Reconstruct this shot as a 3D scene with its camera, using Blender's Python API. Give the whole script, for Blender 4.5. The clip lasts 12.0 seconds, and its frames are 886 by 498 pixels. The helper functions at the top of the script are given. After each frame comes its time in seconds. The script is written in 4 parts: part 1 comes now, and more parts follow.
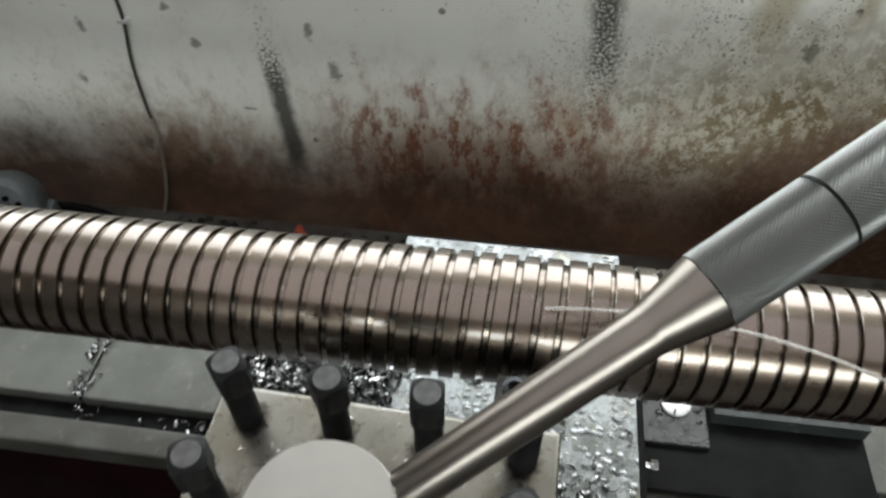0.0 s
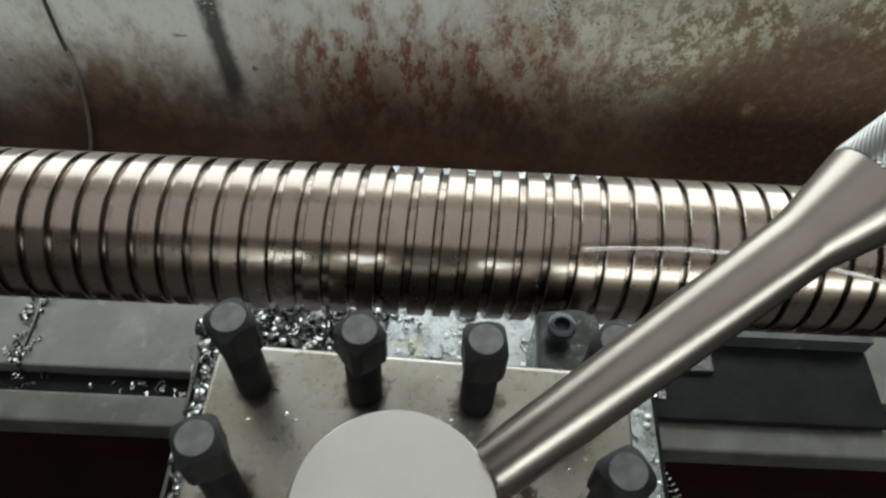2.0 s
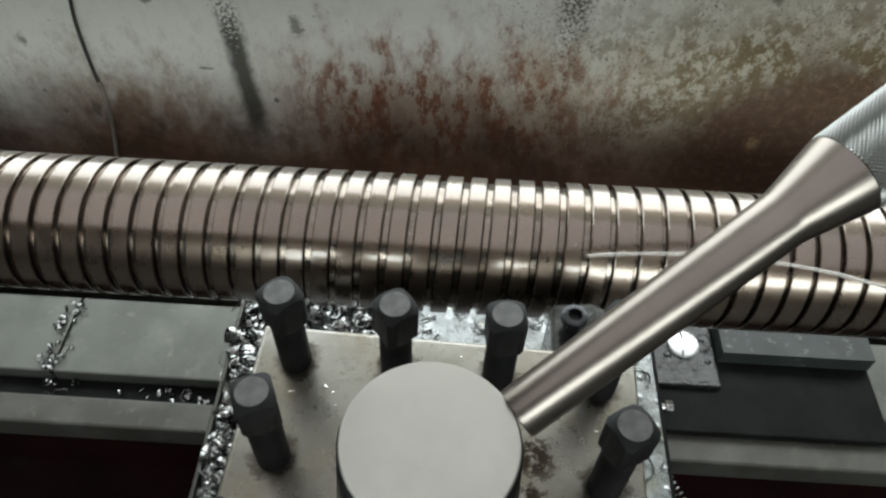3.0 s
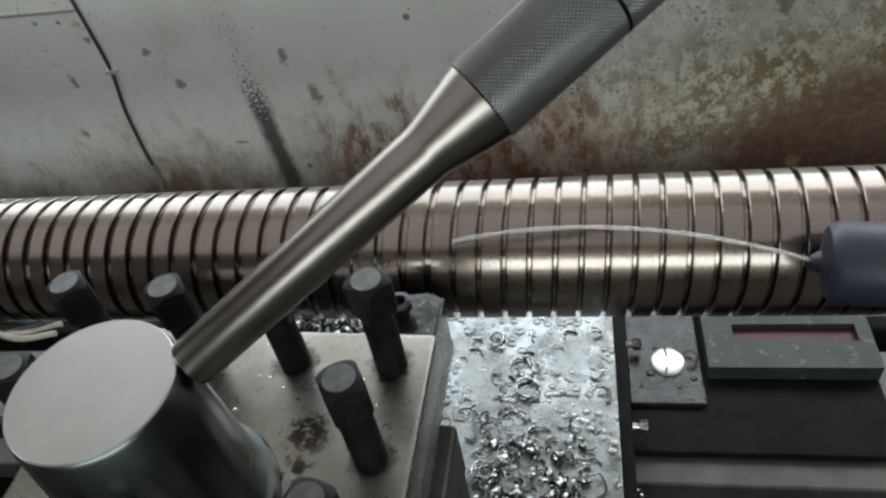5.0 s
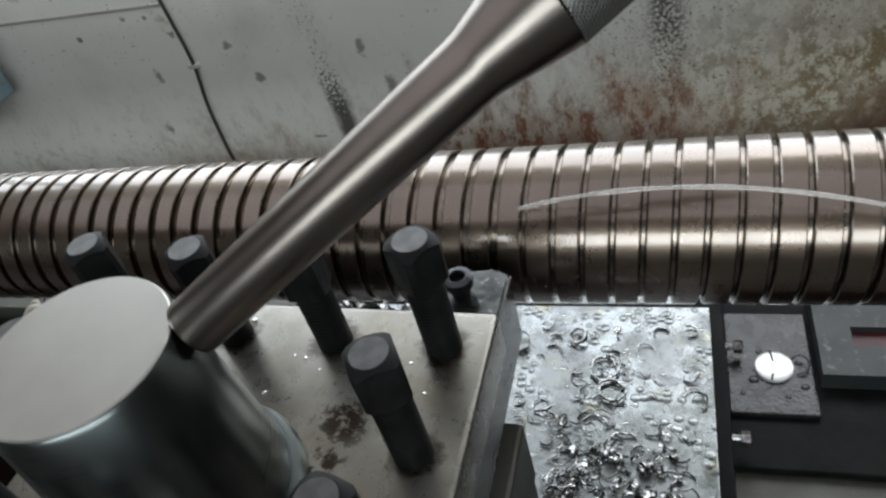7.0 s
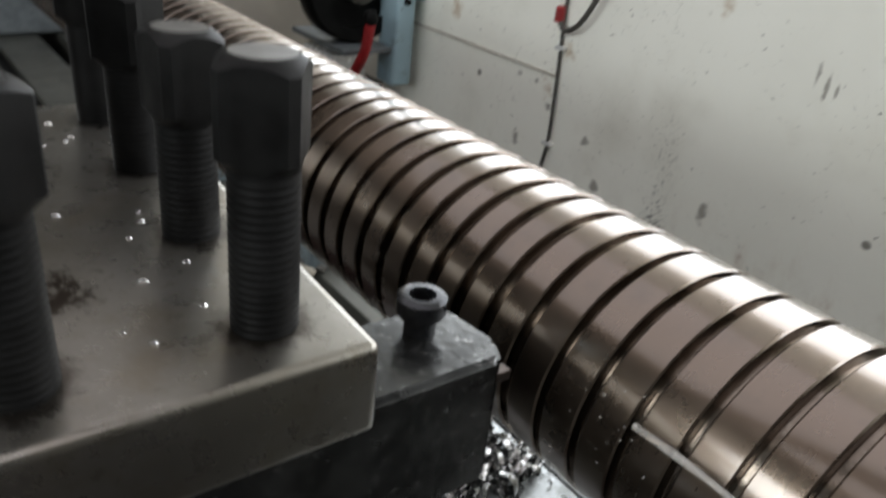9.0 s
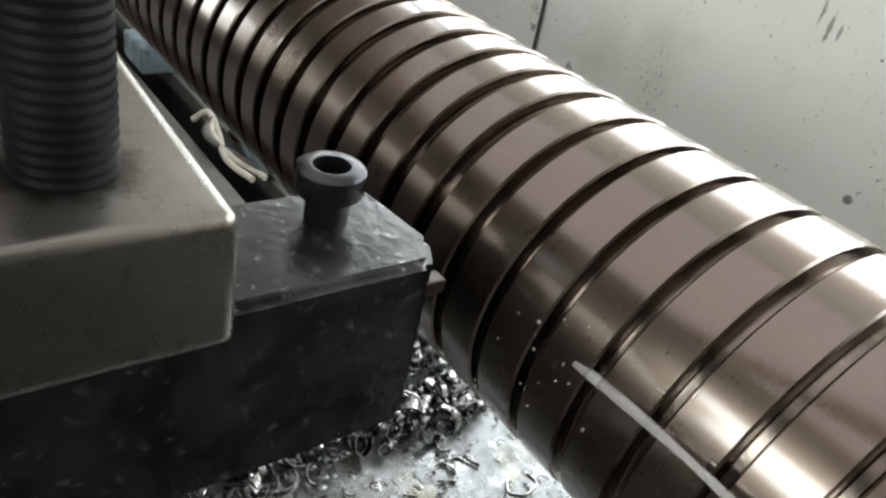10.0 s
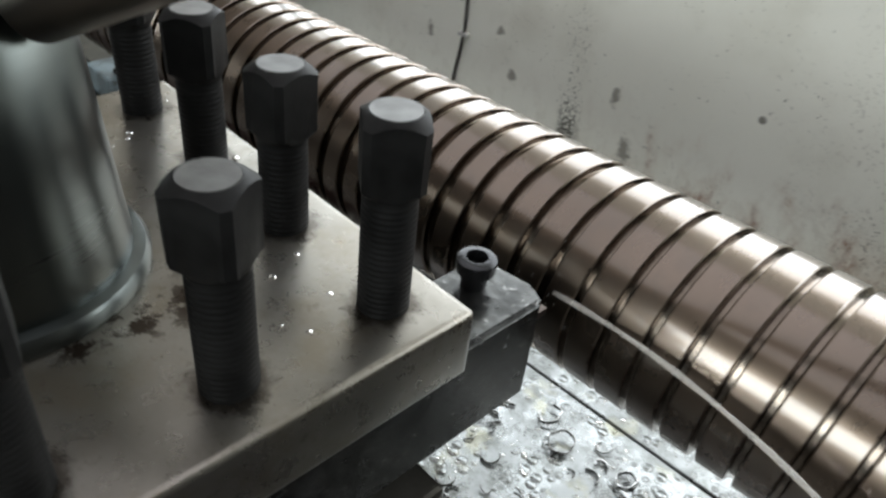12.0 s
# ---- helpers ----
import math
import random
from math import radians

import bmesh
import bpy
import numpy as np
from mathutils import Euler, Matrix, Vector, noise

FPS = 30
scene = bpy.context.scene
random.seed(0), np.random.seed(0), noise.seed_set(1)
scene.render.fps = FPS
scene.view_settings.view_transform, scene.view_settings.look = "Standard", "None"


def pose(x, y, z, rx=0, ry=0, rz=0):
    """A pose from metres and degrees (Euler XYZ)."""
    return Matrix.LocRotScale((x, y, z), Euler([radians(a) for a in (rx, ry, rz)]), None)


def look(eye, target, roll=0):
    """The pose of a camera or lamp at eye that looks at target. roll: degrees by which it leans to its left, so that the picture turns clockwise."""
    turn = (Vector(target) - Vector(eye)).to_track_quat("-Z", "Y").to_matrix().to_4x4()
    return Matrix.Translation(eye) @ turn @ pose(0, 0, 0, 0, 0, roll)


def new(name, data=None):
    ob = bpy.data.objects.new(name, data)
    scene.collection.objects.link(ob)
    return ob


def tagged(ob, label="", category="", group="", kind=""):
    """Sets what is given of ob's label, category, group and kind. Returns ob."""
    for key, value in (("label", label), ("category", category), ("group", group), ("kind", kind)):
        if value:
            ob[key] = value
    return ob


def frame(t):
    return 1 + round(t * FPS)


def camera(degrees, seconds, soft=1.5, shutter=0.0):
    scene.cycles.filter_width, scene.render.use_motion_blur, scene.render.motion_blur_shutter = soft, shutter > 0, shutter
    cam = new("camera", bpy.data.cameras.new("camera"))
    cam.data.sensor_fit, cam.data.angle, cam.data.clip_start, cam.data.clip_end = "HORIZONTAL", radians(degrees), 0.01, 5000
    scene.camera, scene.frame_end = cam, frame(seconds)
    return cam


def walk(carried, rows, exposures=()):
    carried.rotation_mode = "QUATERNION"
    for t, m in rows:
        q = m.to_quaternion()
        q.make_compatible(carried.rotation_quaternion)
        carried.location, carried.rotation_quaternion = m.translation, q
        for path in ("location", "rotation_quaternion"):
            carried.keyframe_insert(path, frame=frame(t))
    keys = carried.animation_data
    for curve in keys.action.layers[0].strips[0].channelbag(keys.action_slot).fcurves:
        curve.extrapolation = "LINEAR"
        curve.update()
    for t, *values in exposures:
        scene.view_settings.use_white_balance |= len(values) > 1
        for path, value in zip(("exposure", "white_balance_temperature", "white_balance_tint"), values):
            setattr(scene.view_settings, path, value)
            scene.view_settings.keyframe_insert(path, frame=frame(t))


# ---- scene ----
cam = camera(61.65, 12.0, soft=2.35, shutter=0.4)
Z = 1.08       # height of the tool post's top above the shop floor
V = 0.003      # feed of the carriage, metres a second
ROWS = [
    (0.0, 0.0777, -0.1382, 0.4850, 41.14, 0.06, 7.45),
    (0.5, 0.0612, -0.0932, 0.4550, 42.36, -0.08, 5.12),
    (1.0, 0.0396, -0.0880, 0.4382, 42.01, -0.61, 6.28),
    (1.5, 0.0370, -0.0802, 0.4204, 40.90, -2.61, 4.14),
    (2.0, 0.0157, -0.0910, 0.4065, 36.29, -1.89, 2.00),
    (2.5, 0.0034, -0.1301, 0.4215, 38.44, -2.14, 2.74),
    (3.0, 0.0100, -0.1454, 0.4261, 39.30, -1.68, 2.93),
    (3.5, 0.0485, -0.1303, 0.4210, 38.93, -0.25, 1.84),
    (5.3, 0.2459, -0.1841, 0.3611, 45.57, 8.89, 7.19),
    (5.5, 0.2268, -0.1689, 0.3446, 44.65, 8.91, 7.81),
    (6.0, 0.2107, -0.1573, 0.3351, 43.97, 8.79, 7.38),
    (6.5, 0.2237, -0.1623, 0.3301, 44.17, 8.57, 7.22),
    (7.0, 0.2419, -0.1451, 0.3128, 46.53, 12.30, 11.68),
    (7.2, 0.2448, -0.1460, 0.2881, 47.61, 12.07, 12.63),
    (8.8, 0.3084, -0.0036, 0.1423, 64.40, -6.04, 49.16),
    (9.0, 0.3036, 0.0157, 0.1289, 62.03, -5.59, 52.97),
    (9.5, 0.2861, 0.0589, 0.0959, 57.21, -8.40, 55.07),
    (10.0, 0.2727, 0.0662, 0.0794, 56.62, -10.94, 53.49),
    (10.5, 0.2778, 0.0598, 0.0794, 54.43, -9.49, 54.60),
    (11.0, 0.2758, 0.0576, 0.0797, 52.32, -4.92, 55.03),
    (11.5, 0.2939, 0.0006, 0.1357, 52.85, -4.66, 51.51),
    (12.0, 0.2943, -0.0558, 0.1872, 53.59, -5.41, 44.44),
]
walk(cam, [(t, pose(x, y, z + Z, a, b, c)) for t, x, y, z, a, b, c in ROWS], [(0.0, 0.42, 6500, 7), (1.5, 0.40, 6450, 4), (3.7, 0.38, 6400, 4), (5.3, 0.02, 6250, 7), (7.2, 0.04, 6250, 9), (8.8, 0.31, 6600, 11), (10.0, 0.60, 6600, 9), (11.0, 0.60, 6600, 8), (12.0, 0.36, 6550, 8)])

# ---- light: window bands of a workshop hall, and an added fill overhead ----
world = bpy.data.worlds.new("hall_sky")
scene.world = world
world.use_nodes = True
wn = world.node_tree
sky = wn.nodes.new("ShaderNodeTexSky")
sky.sky_type, sky.sun_disc, sky.sun_elevation, sky.sun_rotation = "NISHITA", False, radians(48), radians(20)
wn.links.new(sky.outputs[0], wn.nodes["Background"].inputs[0])
wn.nodes["Background"].inputs[1].default_value = 0.1


def window_light(name, at, target, w, h, power, colour):
    data = bpy.data.lights.new(name, "AREA")
    data.shape, data.size, data.size_y, data.energy, data.color = "RECTANGLE", w, h, power, colour
    ob = new(name, data)
    ob.matrix_world = look(at, target)
    return ob


window_light("window_light_back", (-0.5, 1.34, Z + 0.69), (-0.5, 0.0, Z + 0.69), 4.2, 1.08, 49, (0.955, 0.985, 0.99))
# added warm fill in place of the plain brown ceiling, which has no lamp
window_light("added_roof_fill", (-0.4, -0.8, 4.36), (-0.4, -0.8, 0.0), 6.8, 3.96, 58, (1.0, 0.885, 0.77))
window_light("window_light_front", (1.35, -3.46, 2.35), (1.35, 0.0, 2.35), 4.7, 1.1, 102, (0.95, 1.0, 0.99))
window_light("window_light_far", (-5.54, -1.8, 1.7), (0.0, -1.8, 1.7), 2.2, 1.4, 34, (0.97, 1.0, 1.0))


# ---- materials ----
class Nodes:
    """A small builder of shader nodes."""

    def __init__(self, name):
        self.mat = bpy.data.materials.new(name)
        self.mat.use_nodes = True
        self.tree = self.mat.node_tree
        self.bsdf = self.tree.nodes["Principled BSDF"]
        self.coord = self.tree.nodes.new("ShaderNodeTexCoord").outputs["Object"]

    def put(self, socket, value):
        if isinstance(value, bpy.types.NodeSocket):
            self.tree.links.new(value, socket)
        elif isinstance(value, tuple) and len(value) == 3 and socket.type == "RGBA":
            socket.default_value = (*value, 1)
        else:
            socket.default_value = value

    def math(self, op, a, b=0.0, c=0.0):
        n = self.tree.nodes.new("ShaderNodeMath")
        n.operation = op
        for i, value in enumerate((a, b, c)):
            self.put(n.inputs[i], value)
        return n.outputs[0]

    def scaled(self, sx, sy, sz):
        n = self.tree.nodes.new("ShaderNodeMapping")
        self.put(n.inputs["Vector"], self.coord)
        n.inputs["Scale"].default_value = (sx, sy, sz)
        return n.outputs[0]

    def noise(self, scale, detail=4.0, rough=0.55, vec=None, distort=0.0):
        n = self.tree.nodes.new("ShaderNodeTexNoise")
        self.put(n.inputs["Vector"], vec or self.coord)
        for key, value in (("Scale", scale), ("Detail", detail), ("Roughness", rough), ("Distortion", distort)):
            n.inputs[key].default_value = value
        return n.outputs[0]

    def cells(self, scale, vec=None):
        n = self.tree.nodes.new("ShaderNodeTexVoronoi")
        self.put(n.inputs["Vector"], vec or self.coord)
        n.inputs["Scale"].default_value = scale
        return n.outputs["Distance"]

    def step(self, value, lo, hi, a=0.0, b=1.0):
        n = self.tree.nodes.new("ShaderNodeMapRange")
        n.interpolation_type = "SMOOTHSTEP"
        for i, v in enumerate((value, lo, hi, a, b)):
            self.put(n.inputs[i], v)
        return n.outputs[0]

    def mix(self, f, a, b):
        n = self.tree.nodes.new("ShaderNodeMix")
        n.data_type = "RGBA"
        self.put(n.inputs[0], f)
        self.put(n.inputs[6], a)
        self.put(n.inputs[7], b)
        return n.outputs[2]

    def xyz(self):
        n = self.tree.nodes.new("ShaderNodeSeparateXYZ")
        self.put(n.inputs[0], self.coord)
        return n.outputs

    def bump(self, height, strength=0.2, distance=0.002):
        n = self.tree.nodes.new("ShaderNodeBump")
        n.inputs["Strength"].default_value, n.inputs["Distance"].default_value = strength, distance
        self.put(n.inputs["Height"], height)
        self.put(self.bsdf.inputs["Normal"], n.outputs[0])

    def done(self, colour, rough, metal=0.0, **more):
        for key, value in (("Base Color", colour), ("Roughness", rough), ("Metallic", metal), *more.items()):
            self.put(self.bsdf.inputs[key], value)
        return self.mat


def surface(name, c1, c2, rough=0.5, metal=0.0, scale=30.0, fine=300.0, bump=0.15, dist=0.0006, c3=None, spread=(0.35, 0.65), rvar=0.12):
    """Two tones by a coarse noise, flecks of a third by a fine one, with uneven gloss and fine relief."""
    n = Nodes(name)
    big, small = n.noise(scale, 5), n.noise(fine, 3)
    colour = n.mix(n.step(big, *spread), c1, c2)
    if c3:
        colour = n.mix(n.step(n.noise(scale * 2.7, 6, 0.7), 0.56, 0.68), colour, c3)
    n.bump(n.math("ADD", small, n.math("MULTIPLY", big, 0.6)), bump, dist)
    r = n.math("ADD", rough - rvar, n.math("MULTIPLY", n.noise(scale * 1.6, 4), 2 * rvar))
    return n.done(colour, r, metal)


def wall_paint():
    """Old off-white paint on sheet metal: rust creeping up from the foot, oily streaks, specks and scuffs."""
    n = Nodes("wall_paint")
    x, y, z = n.xyz()
    z = n.math("SUBTRACT", z, Z)
    big, mid, fine = n.noise(1.6, 5), n.noise(7, 8, 0.65), n.noise(42, 6, 0.65)
    rag = n.noise(31, 10, 0.74, n.scaled(1, 1, 0.55))
    white = n.mix(n.step(big, 0.35, 0.7), (0.885, 0.882, 0.81), (0.82, 0.817, 0.74))
    white = n.mix(n.step(n.noise(3.2, 6, 0.6), 0.5, 0.75, 0, 0.35), white, (0.58, 0.555, 0.47))
    # yellow-brown grime, denser to the right and low down
    right = n.step(x, -0.15, 0.75)
    reach = n.step(n.math("ADD", z, n.math("MULTIPLY", right, -0.20)), -0.40, -0.76)
    white = n.mix(n.math("MULTIPLY", n.math("MULTIPLY", reach, n.math("ADD", 0.25, right)), 0.6), white, (0.47, 0.41, 0.28))
    blobs = n.step(n.math("ADD", n.noise(40, 10, 0.72, n.scaled(1.15, 1, 0.8)), n.math("MULTIPLY", right, 0.08)), 0.49, 0.60)
    white = n.mix(n.math("MULTIPLY", n.math("MULTIPLY", n.math("MULTIPLY", blobs, n.step(mid, 0.36, 0.56, 0.3, 1.0)), reach), n.math("ADD", 0.3, n.math("MULTIPLY", right, 0.7))), white, (0.22, 0.165, 0.09))
    # olive-yellow runs under the window
    for rx, rw, rz in ((0.56, 0.055, -0.40), (0.73, 0.035, -0.36), (0.36, 0.03, -0.30)):
        run = n.step(n.math("ADD", n.math("ABSOLUTE", n.math("SUBTRACT", x, rx)), n.math("MULTIPLY", n.math("SUBTRACT", mid, 0.5), 0.12)), rw, rw * 0.2)
        run = n.math("MULTIPLY", run, n.step(n.math("ADD", z, n.math("MULTIPLY", n.math("SUBTRACT", mid, 0.5), 0.3)), rz - 0.06, rz + 0.08))
        white = n.mix(n.math("MULTIPLY", run, 0.6), white, (0.36, 0.29, 0.15))
    # rust blooms
    spread = n.math("MULTIPLY", n.step(x, -0.52, -0.22), n.step(x, 0.55, 0.12))
    edge = n.math("ADD", z, n.math("MULTIPLY", n.math("SUBTRACT", n.noise(8, 8, 0.65, n.scaled(1.4, 1, 0.7)), 0.5), -0.80))
    haze = n.math("MULTIPLY", spread, n.step(edge, -0.46, -0.80))
    white = n.mix(n.math("MULTIPLY", haze, 0.68), white, (0.36, 0.225, 0.135))
    bloom = n.math("MULTIPLY", n.math("MULTIPLY", spread, n.step(edge, -0.53, -0.68)), n.step(n.noise(24, 10, 0.74, n.scaled(1.4, 1, 0.62)), 0.455, 0.56))
    colour = n.mix(n.math("MULTIPLY", bloom, 0.95), white, n.mix(n.step(fine, 0.4, 0.62), (0.305, 0.13, 0.072), (0.185, 0.078, 0.048)))
    # a brown bloom round the cable's foot
    left = n.math("MULTIPLY", n.step(x, -1.12, -0.85), n.step(x, -0.48, -0.70))
    left = n.math("MULTIPLY", left, n.step(n.math("ADD", edge, n.math("MULTIPLY", n.math("SUBTRACT", rag, 0.5), -0.25)), -0.60, -0.86))
    colour = n.mix(n.math("MULTIPLY", left, 0.8), colour, n.mix(n.step(fine, 0.4, 0.62), (0.34, 0.215, 0.125), (0.23, 0.135, 0.08)))
    # the foot, rusted through
    foot = n.math("ADD", z, n.math("ADD", n.math("MULTIPLY", n.math("SUBTRACT", rag, 0.5), -0.16), n.math("MULTIPLY", n.math("SUBTRACT", mid, 0.5), -0.34)))
    low = n.step(foot, n.math("ADD", -0.71, n.math("MULTIPLY", n.step(x, -0.9, 0.55), 0.08)), -0.97)
    colour = n.mix(n.math("MULTIPLY", low, 0.93), colour, n.mix(n.step(mid, 0.38, 0.62), (0.19, 0.10, 0.06), (0.115, 0.066, 0.043)))
    # a broad dark patch
    px, pz = n.math("MULTIPLY", n.math("SUBTRACT", x, 0.92), 1.35), n.math("SUBTRACT", z, -0.84)
    reach = n.math("SQRT", n.math("ADD", n.math("MULTIPLY", px, px), n.math("MULTIPLY", n.math("MULTIPLY", pz, pz), 3.2)))
    patch = n.step(n.math("ADD", reach, n.math("MULTIPLY", n.math("SUBTRACT", mid, 0.5), 0.5)), 0.62, 0.36)
    colour = n.mix(n.math("MULTIPLY", patch, 0.93), colour, n.mix(n.step(fine, 0.45, 0.7), (0.105, 0.058, 0.038), (0.19, 0.11, 0.065)))
    # two oily streaks that run down
    for xc, slope, width, top, foot_z, dense in ((-0.505, -0.06, 0.025, -0.30, -0.88, 0.34), (0.258, -0.09, 0.034, 0.02, -0.70, 0.38)):
        off = n.math("ABSOLUTE", n.math("SUBTRACT", n.math("SUBTRACT", x, xc), n.math("MULTIPLY", n.math("ADD", z, 0.62), slope)))
        off = n.math("ADD", off, n.math("MULTIPLY", n.math("SUBTRACT", rag, 0.5), 0.04))
        band = n.math("MULTIPLY", n.step(off, width * 1.5, width * 0.35), n.math("MULTIPLY", n.step(z, top + 0.09, top - 0.06), n.step(z, foot_z - 0.06, foot_z + 0.08)))
        level = n.step(z, foot_z + 0.08, foot_z + 0.36, 0.14, 0.0) if top > -0.2 else n.step(z, foot_z + 0.16, foot_z + 0.46, -0.12, 0.20)
        speck = n.step(n.math("SUBTRACT", n.noise(130, 6, 0.7), level), dense, dense + 0.12)
        colour = n.mix(n.math("MULTIPLY", n.math("MULTIPLY", band, speck), 0.9), colour, (0.05, 0.047, 0.038))
    # dark scabs that stand where the paint has blistered
    for sx, sz, rx, rz in ((-0.684, -0.491, 0.012, 0.019), (-1.004, -0.619, 0.016, 0.017), (-0.734, -0.405, 0.011, 0.013), (-0.587, -0.672, 0.018, 0.006), (-0.896, -0.815, 0.014, 0.03), (-0.742, -0.86, 0.013, 0.026), (-0.41, -0.44, 0.012, 0.024), (-0.36, -0.545, 0.016, 0.03), (-0.955, -0.47, 0.012, 0.02), (0.66, -0.40, 0.02, 0.03), (-0.86, -0.36, 0.01, 0.01), (-0.276, -0.13, 0.004, 0.02), (-0.256, -0.142, 0.004, 0.022), (-0.238, -0.15, 0.003, 0.014)):
        dx, dz = n.math("DIVIDE", n.math("SUBTRACT", x, sx), rx), n.math("DIVIDE", n.math("SUBTRACT", z, sz), rz)
        d = n.math("ADD", n.math("SQRT", n.math("ADD", n.math("MULTIPLY", dx, dx), n.math("MULTIPLY", dz, dz))), n.math("MULTIPLY", n.math("SUBTRACT", fine, 0.5), 3.2))
        colour = n.mix(n.step(d, 1.15, 0.45, 0, 0.66), colour, (0.10, 0.082, 0.062))
    # small ochre rust spots with soft rims
    ochre = n.step(n.math("ADD", n.cells(5.3, n.scaled(1, 1, 0.7)), n.math("MULTIPLY", n.math("SUBTRACT", fine, 0.5), 0.35)), 0.13, 0.03)
    colour = n.mix(n.math("MULTIPLY", ochre, n.step(mid, 0.40, 0.58, 0.0, 0.75)), colour, (0.40, 0.27, 0.15))
    # specks, chips and scuffs
    speck = n.math("MULTIPLY", n.step(n.noise(125, 6, 0.66), 0.63, 0.67), n.step(n.noise(6, 5), 0.44, 0.56))
    colour = n.mix(n.math("MULTIPLY", speck, 0.85), colour, (0.07, 0.06, 0.05))
    peppered = n.math("MULTIPLY", n.step(n.noise(150, 5, 0.6), 0.585, 0.63), n.math("MULTIPLY", n.step(x, -0.12, 0.30), n.step(n.noise(9, 4), 0.38, 0.58)))
    colour = n.mix(n.math("MULTIPLY", peppered, 0.75), colour, (0.10, 0.075, 0.045))
    spots = n.step(n.cells(7.5), 0.075, 0.04)
    colour = n.mix(n.math("MULTIPLY", n.math("MULTIPLY", spots, n.step(fine, 0.38, 0.55)), 0.8), colour, (0.085, 0.075, 0.06))
    n.bump(n.math("ADD", n.math("MULTIPLY", low, rag), n.math("MULTIPLY", fine, 0.25)), 0.25, 0.003)
    return n.done(colour, n.math("ADD", 0.5, n.math("MULTIPLY", n.math("MAXIMUM", low, bloom), 0.4)), **{"Specular IOR Level": 0.25})


def turned_steel(name, c1, c2, rough, axis_scale):
    """Bright steel with fine tool marks across its axis."""
    n = Nodes(name)
    lines = n.noise(1.0, 3, 0.6, n.scaled(*axis_scale))
    big = n.noise(9, 5)
    colour = n.mix(n.step(big, 0.3, 0.7), c1, c2)
    n.bump(lines, 0.12, 0.0003)
    return n.done(colour, n.math("ADD", rough - 0.07, n.math("ADD", n.math("MULTIPLY", big, 0.10), n.math("MULTIPLY", lines, 0.06))), 1.0)


def screw_steel():
    """Freshly cut steel, brown with oil, under an uneven wet film."""
    n = Nodes("turned_screw_steel")
    lines, big, blot = n.noise(1.0, 3, 0.6, n.scaled(900, 14, 14)), n.noise(9, 5), n.noise(48, 6, 0.65)
    colour = n.mix(n.step(big, 0.3, 0.7), (0.192, 0.147, 0.113), (0.147, 0.111, 0.084))
    colour = n.mix(n.step(blot, 0.52, 0.7, 0, 0.4), colour, (0.125, 0.105, 0.088))
    n.bump(n.math("ADD", lines, n.math("MULTIPLY", blot, 0.8)), 0.12, 0.0004)
    r = n.math("ADD", 0.17, n.math("ADD", n.math("MULTIPLY", blot, 0.2), n.math("MULTIPLY", lines, 0.04)))
    return n.done(colour, r, 1.0, **{"Coat Weight": 1.0, "Coat IOR": 1.7, "Coat Roughness": 0.13})


def wet_plate():
    """Ground steel plate under a film of coolant, with puddles, drops and dried rings."""
    n = Nodes("wet_plate")
    drops, pool, grime = n.cells(75), n.noise(16, 6, 0.65), n.noise(38, 8, 0.7)
    wet = n.step(pool, 0.42, 0.56)
    colour = n.mix(n.step(grime, 0.4, 0.68), (0.265, 0.28, 0.283), (0.145, 0.154, 0.148))
    ring = n.math("MULTIPLY", n.step(drops, 0.30, 0.38), n.step(drops, 0.50, 0.40))
    colour = n.mix(n.math("MULTIPLY", n.math("MULTIPLY", ring, wet), 0.8), colour, (0.07, 0.072, 0.07))
    small = n.cells(190)
    rim = n.math("MULTIPLY", n.math("MULTIPLY", n.step(small, 0.30, 0.36), n.step(small, 0.50, 0.42)), n.step(n.noise(30, 5), 0.5, 0.58))
    colour = n.mix(n.math("MULTIPLY", rim, 0.7), colour, (0.06, 0.062, 0.06))
    colour = n.mix(n.math("MULTIPLY", n.step(n.noise(27, 5), 0.58, 0.7), 0.4), colour, (0.30, 0.29, 0.20))
    n.bump(n.math("ADD", n.math("MULTIPLY", n.step(drops, 0.45, 0.1), wet), n.math("MULTIPLY", grime, 0.2)), 0.5, 0.002)
    return n.done(colour, n.math("SUBTRACT", 0.42, n.math("MULTIPLY", wet, 0.26)), 0.75)


